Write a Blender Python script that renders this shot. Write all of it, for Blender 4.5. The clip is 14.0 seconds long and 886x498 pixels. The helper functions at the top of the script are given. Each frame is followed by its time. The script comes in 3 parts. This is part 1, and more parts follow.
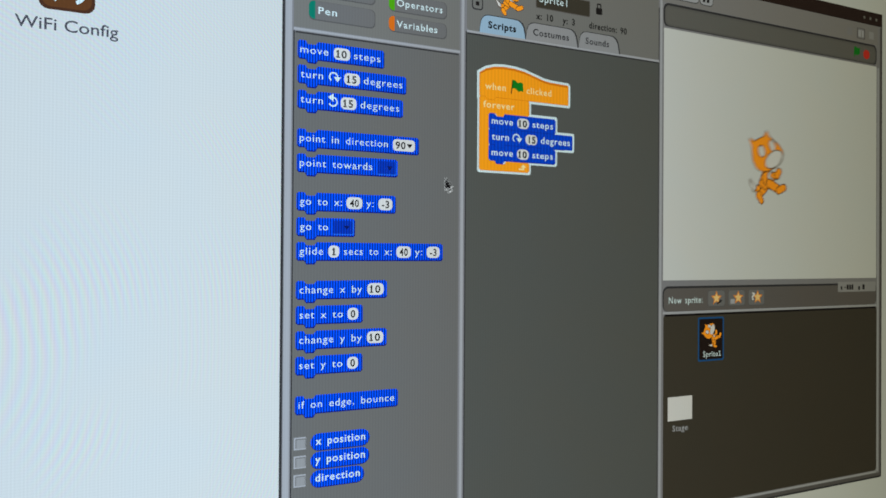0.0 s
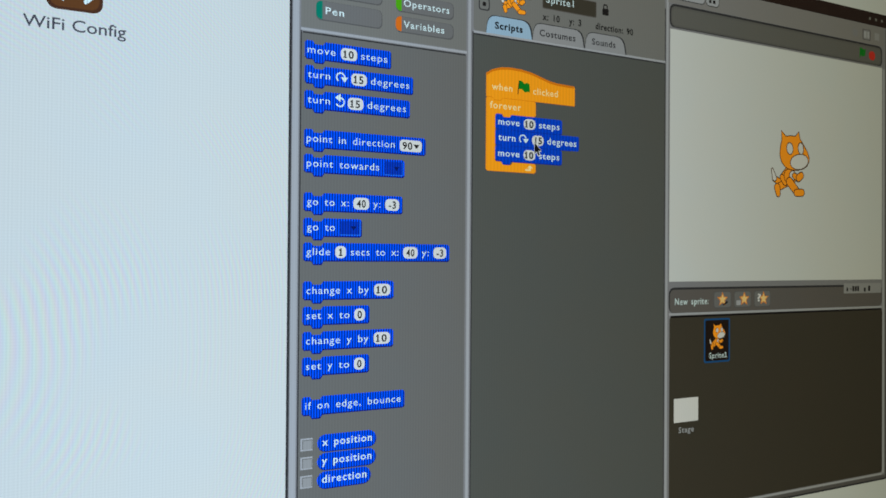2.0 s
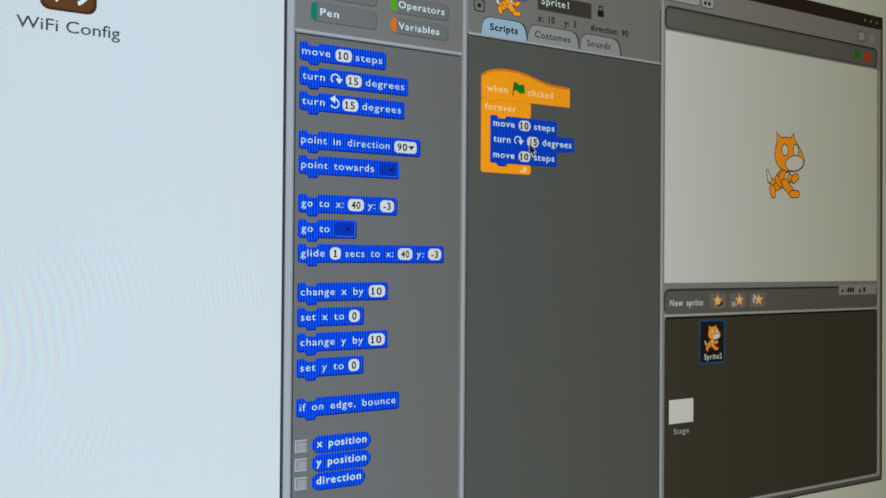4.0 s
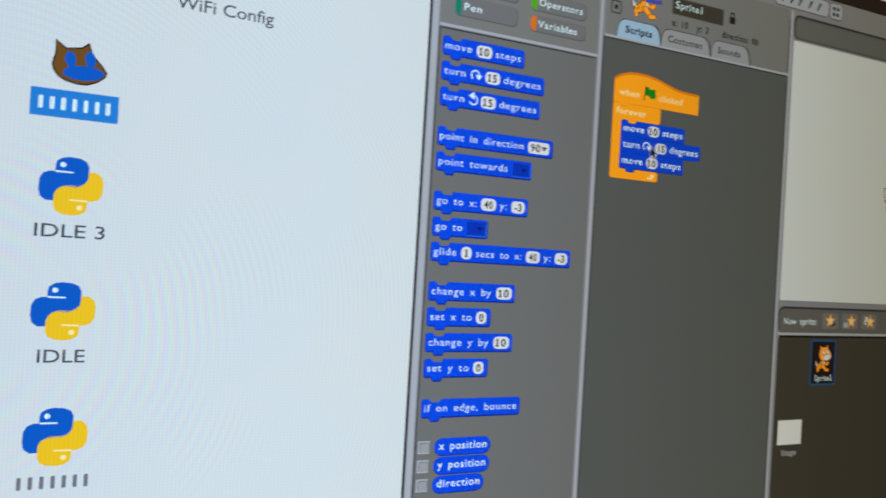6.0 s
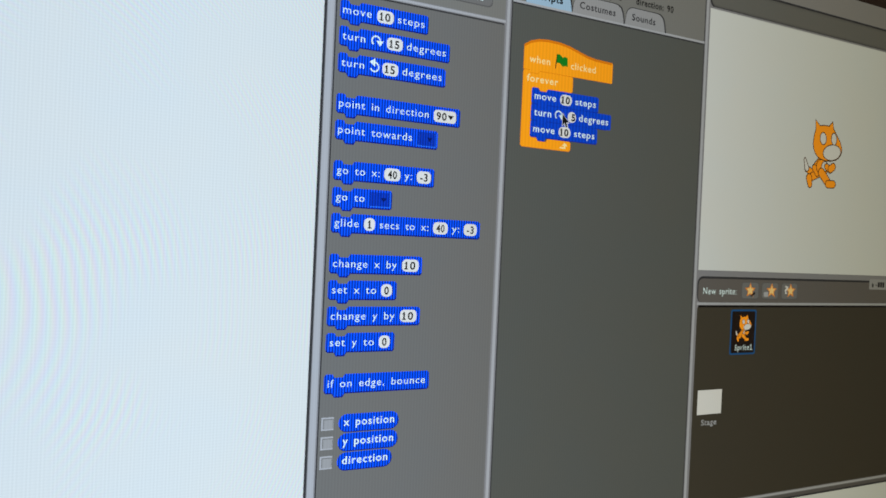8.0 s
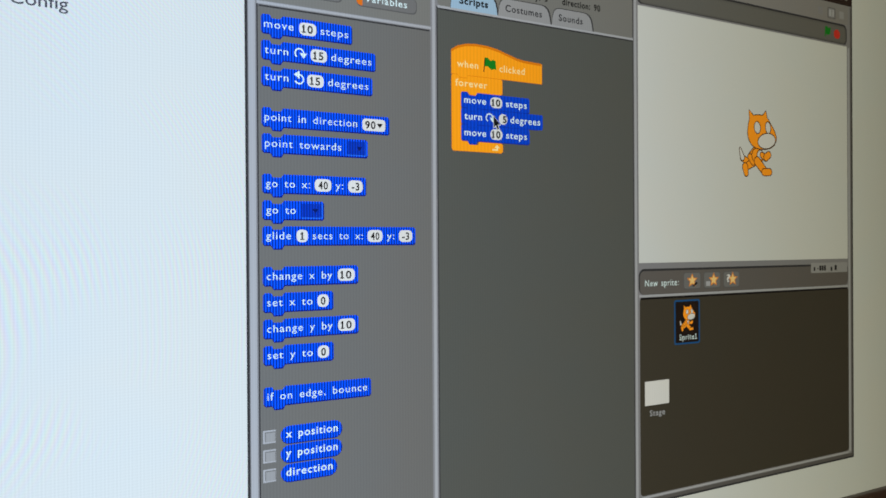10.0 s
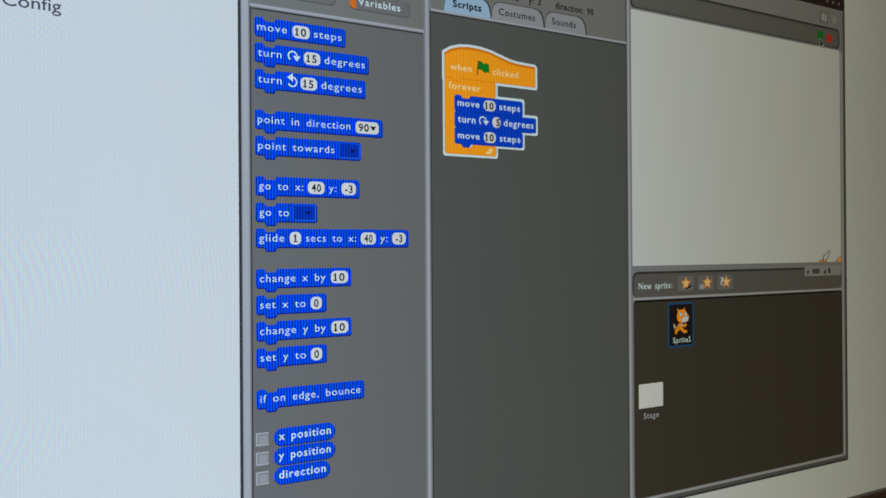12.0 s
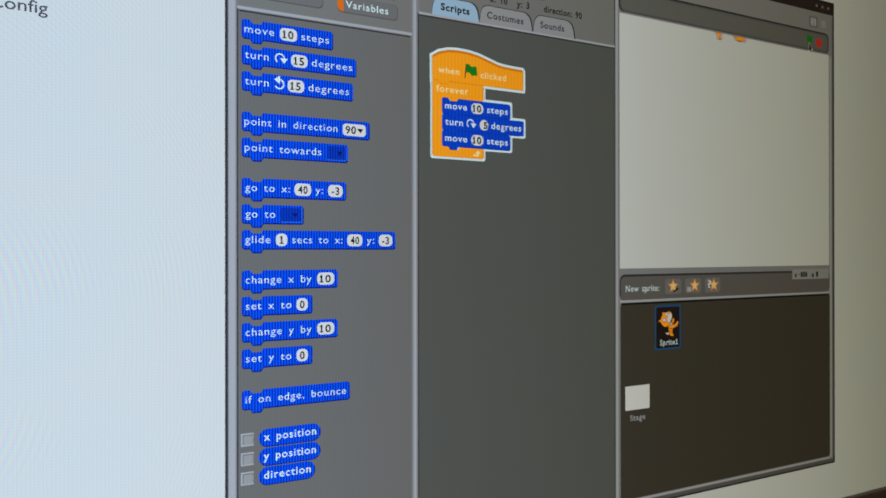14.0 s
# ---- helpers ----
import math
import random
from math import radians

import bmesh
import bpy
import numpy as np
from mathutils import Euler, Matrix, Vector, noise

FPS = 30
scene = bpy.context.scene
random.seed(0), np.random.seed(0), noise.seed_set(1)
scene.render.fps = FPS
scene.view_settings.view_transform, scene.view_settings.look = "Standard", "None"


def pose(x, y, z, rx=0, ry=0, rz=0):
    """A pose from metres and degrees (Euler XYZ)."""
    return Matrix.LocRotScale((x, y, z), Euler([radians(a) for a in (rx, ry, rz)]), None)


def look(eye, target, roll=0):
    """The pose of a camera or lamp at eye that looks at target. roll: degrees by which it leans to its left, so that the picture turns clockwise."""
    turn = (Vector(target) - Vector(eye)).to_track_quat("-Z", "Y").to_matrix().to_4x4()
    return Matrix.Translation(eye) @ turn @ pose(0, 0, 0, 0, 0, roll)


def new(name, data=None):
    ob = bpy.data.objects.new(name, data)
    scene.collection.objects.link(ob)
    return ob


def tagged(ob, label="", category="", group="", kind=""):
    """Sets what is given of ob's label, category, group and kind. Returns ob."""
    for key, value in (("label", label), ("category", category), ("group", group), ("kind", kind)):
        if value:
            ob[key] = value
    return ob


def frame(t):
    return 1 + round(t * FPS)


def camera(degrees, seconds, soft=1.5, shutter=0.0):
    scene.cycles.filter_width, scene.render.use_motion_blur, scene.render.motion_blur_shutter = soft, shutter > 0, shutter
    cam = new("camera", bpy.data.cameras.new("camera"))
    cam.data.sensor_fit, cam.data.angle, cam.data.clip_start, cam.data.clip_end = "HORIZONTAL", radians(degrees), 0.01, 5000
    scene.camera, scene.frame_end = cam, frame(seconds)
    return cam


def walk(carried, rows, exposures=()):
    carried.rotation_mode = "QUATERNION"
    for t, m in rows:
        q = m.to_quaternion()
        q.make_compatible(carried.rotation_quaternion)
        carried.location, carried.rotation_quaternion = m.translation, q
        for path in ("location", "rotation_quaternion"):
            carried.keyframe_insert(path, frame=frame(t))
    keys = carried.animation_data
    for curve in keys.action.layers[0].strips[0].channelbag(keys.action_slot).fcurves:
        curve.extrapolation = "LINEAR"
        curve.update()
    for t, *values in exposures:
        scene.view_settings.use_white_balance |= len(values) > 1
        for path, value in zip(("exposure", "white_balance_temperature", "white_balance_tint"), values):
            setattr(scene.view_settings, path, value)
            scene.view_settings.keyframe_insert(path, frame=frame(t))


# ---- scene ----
# A 24 inch display, 1920 x 1080 dots. Places on the display are given in dots:
# u to the right, v up, from the top corner of the drawing stage.
S = 0.000277            # metres in a dot
Z0 = 0.87 + 766 * S     # height of v = 0
L = 0.00003             # step between the layers of the picture
cam = camera(58.0, 14.0, soft=1.65, shutter=0.55)
ROWS = [
    (0.0, -807.2, -853.2, -325.5, -28.03, 0.41, 0.37),
    (0.5, -808.4, -853.9, -324.7, -28.04, 0.38, 0.40),
    (1.0, -807.9, -853.2, -326.0, -28.01, 0.45, 0.32),
    (1.5, -811.6, -849.7, -324.5, -28.00, 0.42, 0.45),
    (2.0, -812.8, -848.1, -327.0, -27.99, 0.55, 0.42),
    (2.5, -808.1, -852.4, -325.7, -27.94, 0.44, 0.60),
    (3.0, -808.5, -852.3, -325.5, -28.09, 0.42, 0.49),
    (5.3, -820.2, -845.5, -327.4, -28.33, 0.86, 0.54),
    (5.5, -848.5, -845.0, -319.2, -28.49, 0.95, 1.44),
    (5.6, -873.8, -817.1, -341.4, -29.29, 2.11, 1.60),
    (5.8, -896.4, -786.2, -339.1, -27.76, 1.28, 2.67),
    (6.0, -908.7, -776.7, -328.6, -26.51, 0.58, 3.40),
    (6.2, -915.5, -760.1, -332.7, -26.22, 0.64, 3.93),
    (6.5, -893.9, -764.2, -328.6, -26.51, -0.41, 4.76),
    (7.0, -849.0, -788.1, -333.3, -27.99, -0.10, 3.76),
    (7.5, -839.2, -780.7, -344.1, -28.62, -0.47, 2.77),
    (8.0, -837.1, -790.5, -339.3, -28.89, -0.41, 2.58),
    (8.5, -844.4, -777.6, -333.1, -29.58, -0.71, 2.00),
    (9.0, -810.7, -812.4, -328.7, -30.62, -0.45, 0.51),
    (9.2, -798.9, -818.9, -334.4, -30.65, -0.35, 0.08),
    (11.3, -800.3, -821.9, -334.6, -30.45, -0.12, -0.51),
    (11.5, -797.5, -826.7, -335.3, -30.44, -0.06, -0.51),
    (12.0, -796.1, -823.8, -337.9, -30.70, 0.17, -0.38),
    (12.5, -798.1, -823.4, -335.1, -30.78, 0.13, -0.11),
    (13.0, -794.2, -828.9, -335.9, -30.79, 0.22, -0.05),
    (13.5, -797.8, -825.9, -336.1, -30.87, 0.25, -0.20),
    (14.0, -787.2, -834.3, -334.6, -30.88, 0.12, -0.06),
]
walk(cam, [(t, pose(x * S, y * S, Z0 + z * S, 90 + pitch, 0, yaw) @ pose(0, 0, 0, 0, 0, roll)) for t, x, y, z, yaw, pitch, roll in ROWS],
     [(0.0, -0.26, 6380, 8), (0.5, -0.28, 6310, 6), (1.0, -0.29, 6340, 6), (1.5, -0.31, 6290, 5), (2.0, -0.31, 6320, 6), (3.2, -0.31, 6400, 8), (5.3, -0.15, 6500, 10), (6.0, -0.22, 6500, 10), (6.5, -0.31, 6500, 10), (7.5, -0.16, 6500, 10), (8.5, -0.1, 6500, 10), (9.0, 0.0, 6500, 10), (9.2, 0.0, 6500, 10), (11.3, -0.38, 6330, 11), (12.5, -0.43, 6290, 10), (13.5, -0.45, 6280, 10), (14.0, -0.31, 6380, 11)])

# ---- light: the display itself and an added, unseen room lamp ----
world = bpy.data.worlds.new("world")
world.use_nodes = True
world.node_tree.nodes["Background"].inputs[0].default_value = (0.03, 0.028, 0.025, 1)
scene.world = world
# assumed warm room light near the ceiling, added to lift the bezel; never in view
lamp = bpy.data.lights.new("unseen_room_lamp", "AREA")
lamp.energy, lamp.size, lamp.color = 30, 0.5, (1.0, 0.86, 0.7)
lamp_ob = new("unseen_room_lamp", lamp)
lamp_ob.matrix_world = look((-0.9, -1.5, 2.42), (-0.9, -1.5, 0))


# ---- materials ----
def lin(c):
    c = c / 255
    return c / 12.92 if c <= 0.04045 else ((c + 0.055) / 1.055) ** 2.4


# viewing-angle falloff painted into the emission, from one side to the other: u, red, green, blue
VIEW_FALLOFF = [(-960, 0.80, 0.92, 1.075), (-600, 0.895, 1.035, 1.19), (-330, 0.77, 0.81, 0.83), (0, 0.585, 0.59, 0.54), (250, 0.46, 0.455, 0.375), (480, 0.375, 0.363, 0.28), (700, 0.245, 0.232, 0.165)]
MATS = {}


def view_falloff(nt):
    """The painted viewing-angle dimming and tint by place, as a colour socket."""
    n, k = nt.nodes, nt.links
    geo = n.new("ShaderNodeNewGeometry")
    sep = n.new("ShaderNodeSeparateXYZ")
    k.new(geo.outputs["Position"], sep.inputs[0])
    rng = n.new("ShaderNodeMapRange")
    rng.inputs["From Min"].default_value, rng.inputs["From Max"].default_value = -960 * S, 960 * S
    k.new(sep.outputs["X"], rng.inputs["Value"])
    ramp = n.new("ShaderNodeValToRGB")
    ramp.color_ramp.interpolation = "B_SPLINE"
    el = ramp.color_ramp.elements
    while len(el) < len(VIEW_FALLOFF):
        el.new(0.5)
    for e, (u, r, g, b) in zip(el, VIEW_FALLOFF):
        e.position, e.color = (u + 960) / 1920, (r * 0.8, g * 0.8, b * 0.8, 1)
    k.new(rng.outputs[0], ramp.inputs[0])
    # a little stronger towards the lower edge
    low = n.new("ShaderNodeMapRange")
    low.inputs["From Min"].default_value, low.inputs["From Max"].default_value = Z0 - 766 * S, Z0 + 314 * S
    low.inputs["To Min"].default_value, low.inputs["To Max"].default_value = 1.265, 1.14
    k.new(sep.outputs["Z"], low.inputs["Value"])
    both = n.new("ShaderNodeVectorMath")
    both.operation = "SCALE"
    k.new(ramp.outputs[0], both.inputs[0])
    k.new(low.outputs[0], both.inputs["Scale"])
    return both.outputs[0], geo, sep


def glow(name, r, g, b, stripe=0.03, blotch=0.04, pitch=3.6):
    """A lit colour of the display: colour times the painted viewing-angle falloff, dot columns and a faint uneven tint.
    """
    if name in MATS:
        return MATS[name]
    m = bpy.data.materials.new(name)
    m.use_nodes = True
    nt = m.node_tree
    n, k = nt.nodes, nt.links
    bsdf = n["Principled BSDF"]
    bsdf.inputs["Base Color"].default_value = (0.006, 0.006, 0.006, 1)
    bsdf.inputs["Roughness"].default_value = 0.42
    bsdf.inputs["Specular IOR Level"].default_value = 0.1
    light, geo, sep = view_falloff(nt)
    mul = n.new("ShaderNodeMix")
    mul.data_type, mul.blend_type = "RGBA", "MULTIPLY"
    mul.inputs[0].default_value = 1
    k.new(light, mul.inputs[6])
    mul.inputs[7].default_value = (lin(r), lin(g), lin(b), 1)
    # dot columns
    ph = n.new("ShaderNodeMath")
    ph.operation = "MULTIPLY"
    ph.inputs[1].default_value = 2 * math.pi / (pitch * S)
    k.new(sep.outputs["X"], ph.inputs[0])
    si = n.new("ShaderNodeMath")
    si.operation = "SINE"
    k.new(ph.outputs[0], si.inputs[0])
    amp = n.new("ShaderNodeMath")
    amp.operation = "MULTIPLY_ADD"
    amp.inputs[1].default_value, amp.inputs[2].default_value = stripe, 1.0
    k.new(si.outputs[0], amp.inputs[0])
    # slow uneven tint
    noi = n.new("ShaderNodeTexNoise")
    noi.inputs["Scale"].default_value, noi.inputs["Detail"].default_value = 38, 3
    k.new(geo.outputs["Position"], noi.inputs["Vector"])
    tint = n.new("ShaderNodeMix")
    tint.data_type, tint.blend_type = "RGBA", "MIX"
    k.new(noi.outputs["Fac"], tint.inputs[0])
    tint.inputs[6].default_value = (1 - blotch, 1, 1 + blotch, 1)
    tint.inputs[7].default_value = (1 + blotch, 1, 1 - blotch, 1)
    mul2 = n.new("ShaderNodeMix")
    mul2.data_type, mul2.blend_type = "RGBA", "MULTIPLY"
    mul2.inputs[0].default_value = 1
    k.new(mul.outputs[2], mul2.inputs[6])
    k.new(tint.outputs[2], mul2.inputs[7])
    k.new(mul2.outputs[2], bsdf.inputs["Emission Color"])
    k.new(amp.outputs[0], bsdf.inputs["Emission Strength"])
    MATS[name] = m
    return m


def solid(name, r, g, b, rough=0.5, metal=0.0, scale=30, vary=0.12, bump=0.1, stretch=(1, 1, 1)):
    """A plain material with uneven colour and fine relief; linear base colour."""
    m = bpy.data.materials.new(name)
    m.use_nodes = True
    n, k = m.node_tree.nodes, m.node_tree.links
    bsdf = n["Principled BSDF"]
    bsdf.inputs["Roughness"].default_value, bsdf.inputs["Metallic"].default_value = rough, metal
    co = n.new("ShaderNodeTexCoord")
    mp = n.new("ShaderNodeMapping")
    mp.inputs["Scale"].default_value = stretch
    k.new(co.outputs["Object"], mp.inputs[0])
    n1 = n.new("ShaderNodeTexNoise")
    n1.inputs["Scale"].default_value, n1.inputs["Detail"].default_value = scale, 6
    k.new(mp.outputs[0], n1.inputs["Vector"])
    n2 = n.new("ShaderNodeTexNoise")
    n2.inputs["Scale"].default_value = scale * 14
    k.new(mp.outputs[0], n2.inputs["Vector"])
    mx = n.new("ShaderNodeMix")
    mx.data_type = "RGBA"
    k.new(n1.outputs["Fac"], mx.inputs[0])
    mx.inputs[6].default_value = (r * (1 - vary), g * (1 - vary), b * (1 - vary), 1)
    mx.inputs[7].default_value = (r * (1 + vary), g * (1 + vary), b * (1 + vary), 1)
    k.new(mx.outputs[2], bsdf.inputs["Base Color"])
    bp = n.new("ShaderNodeBump")
    bp.inputs["Strength"].default_value, bp.inputs["Distance"].default_value = bump, 0.002
    k.new(n2.outputs["Fac"], bp.inputs["Height"])
    k.new(bp.outputs[0], bsdf.inputs["Normal"])
    return m


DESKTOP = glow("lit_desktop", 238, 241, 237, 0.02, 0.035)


def moire_rings(m, cu, cv, amount):
    """Faint coloured moire rings painted into the emission, closer together outwards."""
    nt = m.node_tree
    n, k = nt.nodes, nt.links
    bsdf = n["Principled BSDF"]
    geo = n.new("ShaderNodeNewGeometry")
    sub = n.new("ShaderNodeVectorMath")
    sub.operation = "SUBTRACT"
    sub.inputs[1].default_value = (cu * S, 0, Z0 + cv * S)
    k.new(geo.outputs["Position"], sub.inputs[0])
    dot = n.new("ShaderNodeVectorMath")
    dot.operation = "DOT_PRODUCT"
    k.new(sub.outputs[0], dot.inputs[0])
    k.new(sub.outputs[0], dot.inputs[1])
    comb = n.new("ShaderNodeCombineXYZ")
    noi = n.new("ShaderNodeTexNoise")
    noi.inputs["Scale"].default_value, noi.inputs["Detail"].default_value = 22, 2
    k.new(geo.outputs["Position"], noi.inputs["Vector"])
    bend = n.new("ShaderNodeMath")
    bend.operation = "MULTIPLY"
    bend.inputs[1].default_value = 15
    k.new(noi.outputs["Fac"], bend.inputs[0])
    n2 = n.new("ShaderNodeTexNoise")
    n2.inputs["Scale"].default_value, n2.inputs["Detail"].default_value = 30, 1
    k.new(sub.outputs[0], n2.inputs["Vector"])
    fade = n.new("ShaderNodeMapRange")
    fade.inputs["From Min"].default_value, fade.inputs["From Max"].default_value = 0.42, 0.66
    fade.inputs["To Min"].default_value, fade.inputs["To Max"].default_value = 0.0, amount
    k.new(n2.outputs["Fac"], fade.inputs["Value"])
    sp = n.new("ShaderNodeSeparateXYZ")
    k.new(geo.outputs["Position"], sp.inputs[0])
    mesh = []
    for axis, pitch in (("X", 2.7), ("Z", 2.9)):
        q = n.new("ShaderNodeMath")
        q.operation = "MULTIPLY"
        q.inputs[1].default_value = 2 * math.pi / (pitch * S)
        k.new(sp.outputs[axis], q.inputs[0])
        w = n.new("ShaderNodeMath")
        w.operation = "SINE"
        k.new(q.outputs[0], w.inputs[0])
        mesh.append(w)
    both = n.new("ShaderNodeMath")
    both.operation = "ADD"
    k.new(mesh[0].outputs[0], both.inputs[0])
    k.new(mesh[1].outputs[0], both.inputs[1])
    dots = n.new("ShaderNodeMath")
    dots.operation = "MULTIPLY_ADD"
    dots.inputs[1].default_value, dots.inputs[2].default_value = 0.015, 1
    k.new(both.outputs[0], dots.inputs[0])
    for i in range(3):
        a = n.new("ShaderNodeMath")
        a.operation = "MULTIPLY_ADD"
        a.inputs[1].default_value, a.inputs[2].default_value = 0.0016 / (S * S), 2.1 * i
        k.new(dot.outputs["Value"], a.inputs[0])
        c = n.new("ShaderNodeMath")
        c.operation = "ADD"
        k.new(a.outputs[0], c.inputs[0])
        k.new(bend.outputs[0], c.inputs[1])
        si = n.new("ShaderNodeMath")
        si.operation = "SINE"
        k.new(c.outputs[0], si.inputs[0])
        b = n.new("ShaderNodeMath")
        b.operation = "MULTIPLY_ADD"
        k.new(si.outputs[0], b.inputs[0])
        k.new(fade.outputs[0], b.inputs[1])
        k.new(dots.outputs[0], b.inputs[2])
        k.new(b.outputs[0], comb.inputs[i])
    mul = n.new("ShaderNodeMix")
    mul.data_type, mul.blend_type = "RGBA", "MULTIPLY"
    mul.inputs[0].default_value = 1
    old = bsdf.inputs["Emission Color"].links[0].from_socket
    k.new(old, mul.inputs[6])
    k.new(comb.outputs[0], mul.inputs[7])
    k.new(mul.outputs[2], bsdf.inputs["Emission Color"])


moire_rings(DESKTOP, -985, -420, 0.055)
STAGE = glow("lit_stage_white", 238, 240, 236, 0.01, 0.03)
TITLE = glow("lit_title_bar", 50, 36, 31)
FRAME = glow("lit_window_frame", 150, 149, 152)
LIGHT = glow("lit_pale_edge", 190, 191, 195)
EDGE = glow("lit_dark_edge", 62, 62, 64)
HEADER = glow("lit_header_grey", 137, 136, 131)
PALETTE = glow("lit_palette_grey", 124, 123, 120, 0.04)
SCRIPTS = glow("lit_script_grey", 98, 100, 95, 0.04)
LIBRARY = glow("lit_library_grey", 72, 67, 56)
STAGEHEAD = glow("lit_stage_head", 111, 110, 106)
TOOLBAR = glow("lit_toolbar", 152, 149, 147)
LIBHEAD = glow("lit_library_head", 112, 107, 103)
PILL = glow("lit_button_grey", 128, 127, 126)
PILLEDGE = glow("lit_button_shade", 104, 103, 102)
BLUE = glow("lit_blue", 0, 80, 242, 0.78, 0.03, 3.2)
BLUEDARK = glow("lit_dark_blue", 2, 30, 140, 0.4, 0.03, 3.2)
BLUE2 = glow("lit_script_blue", 0, 74, 222, 0.2, 0.03, 5.0)
BLUE2DARK = glow("lit_script_dark_blue", 5, 40, 165, 0.1, 0.03)
ORANGE = glow("lit_orange", 290, 183, 28, 0.05, 0.03, 5.0)
ORANGEDARK = glow("lit_dark_orange", 250, 138, 14, 0.03, 0.03)
WHITE = glow("lit_white", 242, 262, 262, 0.2, 0.04, 3.2)
MENU = glow("lit_menu_blue", 0, 58, 194, 0.42, 0.03, 3.2)
MENUEDGE = glow("lit_menu_edge", 40, 120, 255, 0.3, 0.03, 3.2)
SHADE = glow("lit_frame_shade", 104, 101, 99)
FIELD = glow("lit_field", 248, 246, 241)
INK = glow("lit_black", 34, 32, 32)
BLACK = glow("lit_deep_black", 18, 17, 18)
GREYINK = glow("lit_grey_text", 128, 128, 136)
LABELINK = glow("lit_label_text", 84, 84, 94)
CREAM = glow("lit_cream_text", 285, 256, 176)
TAB = glow("lit_active_tab", 176, 208, 232)
TAB2 = glow("lit_idle_tab", 170, 170, 171)
TABINK = glow("lit_tab_text", 52, 52, 56)
GREEN = glow("lit_green", 20, 140, 34)
RED = glow("lit_red", 232, 60, 44)
SELECT = glow("lit_selected_blue", 36, 138, 222)
TEAL = glow("lit_teal", 14, 140, 116)
PINK = glow("lit_pink", 226, 70, 200)
VIOLET = glow("lit_violet", 74, 84, 226)
LEAF = glow("lit_leaf_green", 92, 190, 20)
FLAME = glow("lit_flame", 250, 126, 30)
BROWN = glow("lit_brown", 128, 84, 34)
DARKBROWN = glow("lit_dark_brown", 84, 50, 34)
LOGOBLUE = glow("lit_mark_blue", 0, 98, 206)
LOGOYELLOW = glow("lit_mark_yellow", 272, 214, 36)
FIGURE = glow("lit_figure_orange", 300, 184, 36)
OUTLINE = glow("lit_figure_outline", 96, 66, 36)
STAR = glow("lit_star", 262, 160, 60)
STARLIGHT = glow("lit_star_light", 275, 232, 150)

PLASTIC = solid("black_plastic", 0.042, 0.024, 0.016, 0.38, 0, 60, 0.15, 0.15)
SHELL = solid("black_shell", 0.02, 0.02, 0.021, 0.5, 0, 60, 0.15, 0.3)
WOOD = solid("desk_wood", 0.30, 0.20, 0.12, 0.45, 0, 6, 0.35, 0.12, (1, 9, 9))
STEEL = solid("grey_steel", 0.35, 0.35, 0.36, 0.4, 0.9, 30, 0.1, 0.05)
PAINT = solid("wall_paint", 0.62, 0.58, 0.52, 0.8, 0, 4, 0.05, 0.2)
CARPET = solid("floor_carpet", 0.16, 0.15, 0.15, 0.95, 0, 40, 0.2, 0.6)
CEIL = solid("ceiling_paint", 0.75, 0.73, 0.7, 0.9, 0, 4, 0.04, 0.2)


# ---- building helpers ----
def spot(u, v, layer):
    return Vector((u * S, -layer * L, Z0 + v * S))


def thing(name, u, v, layer, label, category, group=""):
    ob = new(name)
    ob.empty_display_size = 0.002
    ob.location = spot(u, v, layer)
    return tagged(ob, label, category, group)


def base_of(ob):
    p = ob.location.copy()
    while ob.parent:
        ob = ob.parent
        p += ob.location
    return p


def mesh_part(name, verts, faces, mats, parent=None, label="", slots=None):
    me = bpy.data.meshes.new(name)
    org = base_of(parent) if parent else Vector((0, 0, 0))
    me.from_pydata([tuple(Vector(p) - org) for p in verts], [], faces)
    for m in mats:
        me.materials.append(m)
    if slots:
        me.polygons.foreach_set("material_index", slots)
    me.update()
    ob = new(name, me)
    ob.parent = parent
    return tagged(ob, label)


def slab(points, layer, thick=0.6):
    """A thin flat piece with that outline (counter-clockwise): vertices and faces."""
    n = len(points)
    v = [spot(a, b, layer) for a, b in points] + [spot(a, b, layer - thick) for a, b in points]
    f = [tuple(range(n)), tuple(reversed(range(n, 2 * n)))]
    f += [(i, i + n, (i + 1) % n + n, (i + 1) % n) for i in range(n)]
    return v, f


def plate(name, points, layer, mat, parent=None, label=""):
    v, f = slab(points, layer)
    return mesh_part(name, v, f, [mat], parent, label)


def plates(name, lists, mats, parent=None, label=""):
    """Several flat pieces in one mesh: (points, layer, slot)."""
    vs, fs, sl = [], [], []
    for pts, layer, slot in lists:
        v, f = slab(pts, layer)
        o = len(vs)
        vs += v
        fs += [tuple(i + o for i in q) for q in f]
        sl += [slot] * len(f)
    return mesh_part(name, vs, fs, mats, parent, label, sl)


def rect(u0, v0, u1, v1, r=0.0, seg=4):
    """A rectangle from its lower to its upper corner, with rounded corners."""
    if r <= 0:
        return [(u0, v0), (u1, v0), (u1, v1), (u0, v1)]
    r = min(r, (u1 - u0) / 2, (v1 - v0) / 2)
    out = []
    for cx, cy, a0 in ((u1 - r, v0 + r, -90), (u1 - r, v1 - r, 0), (u0 + r, v1 - r, 90), (u0 + r, v0 + r, 180)):
        out += [(cx + r * math.cos(radians(a0 + 90 * i / seg)), cy + r * math.sin(radians(a0 + 90 * i / seg))) for i in range(seg + 1)]
    return out


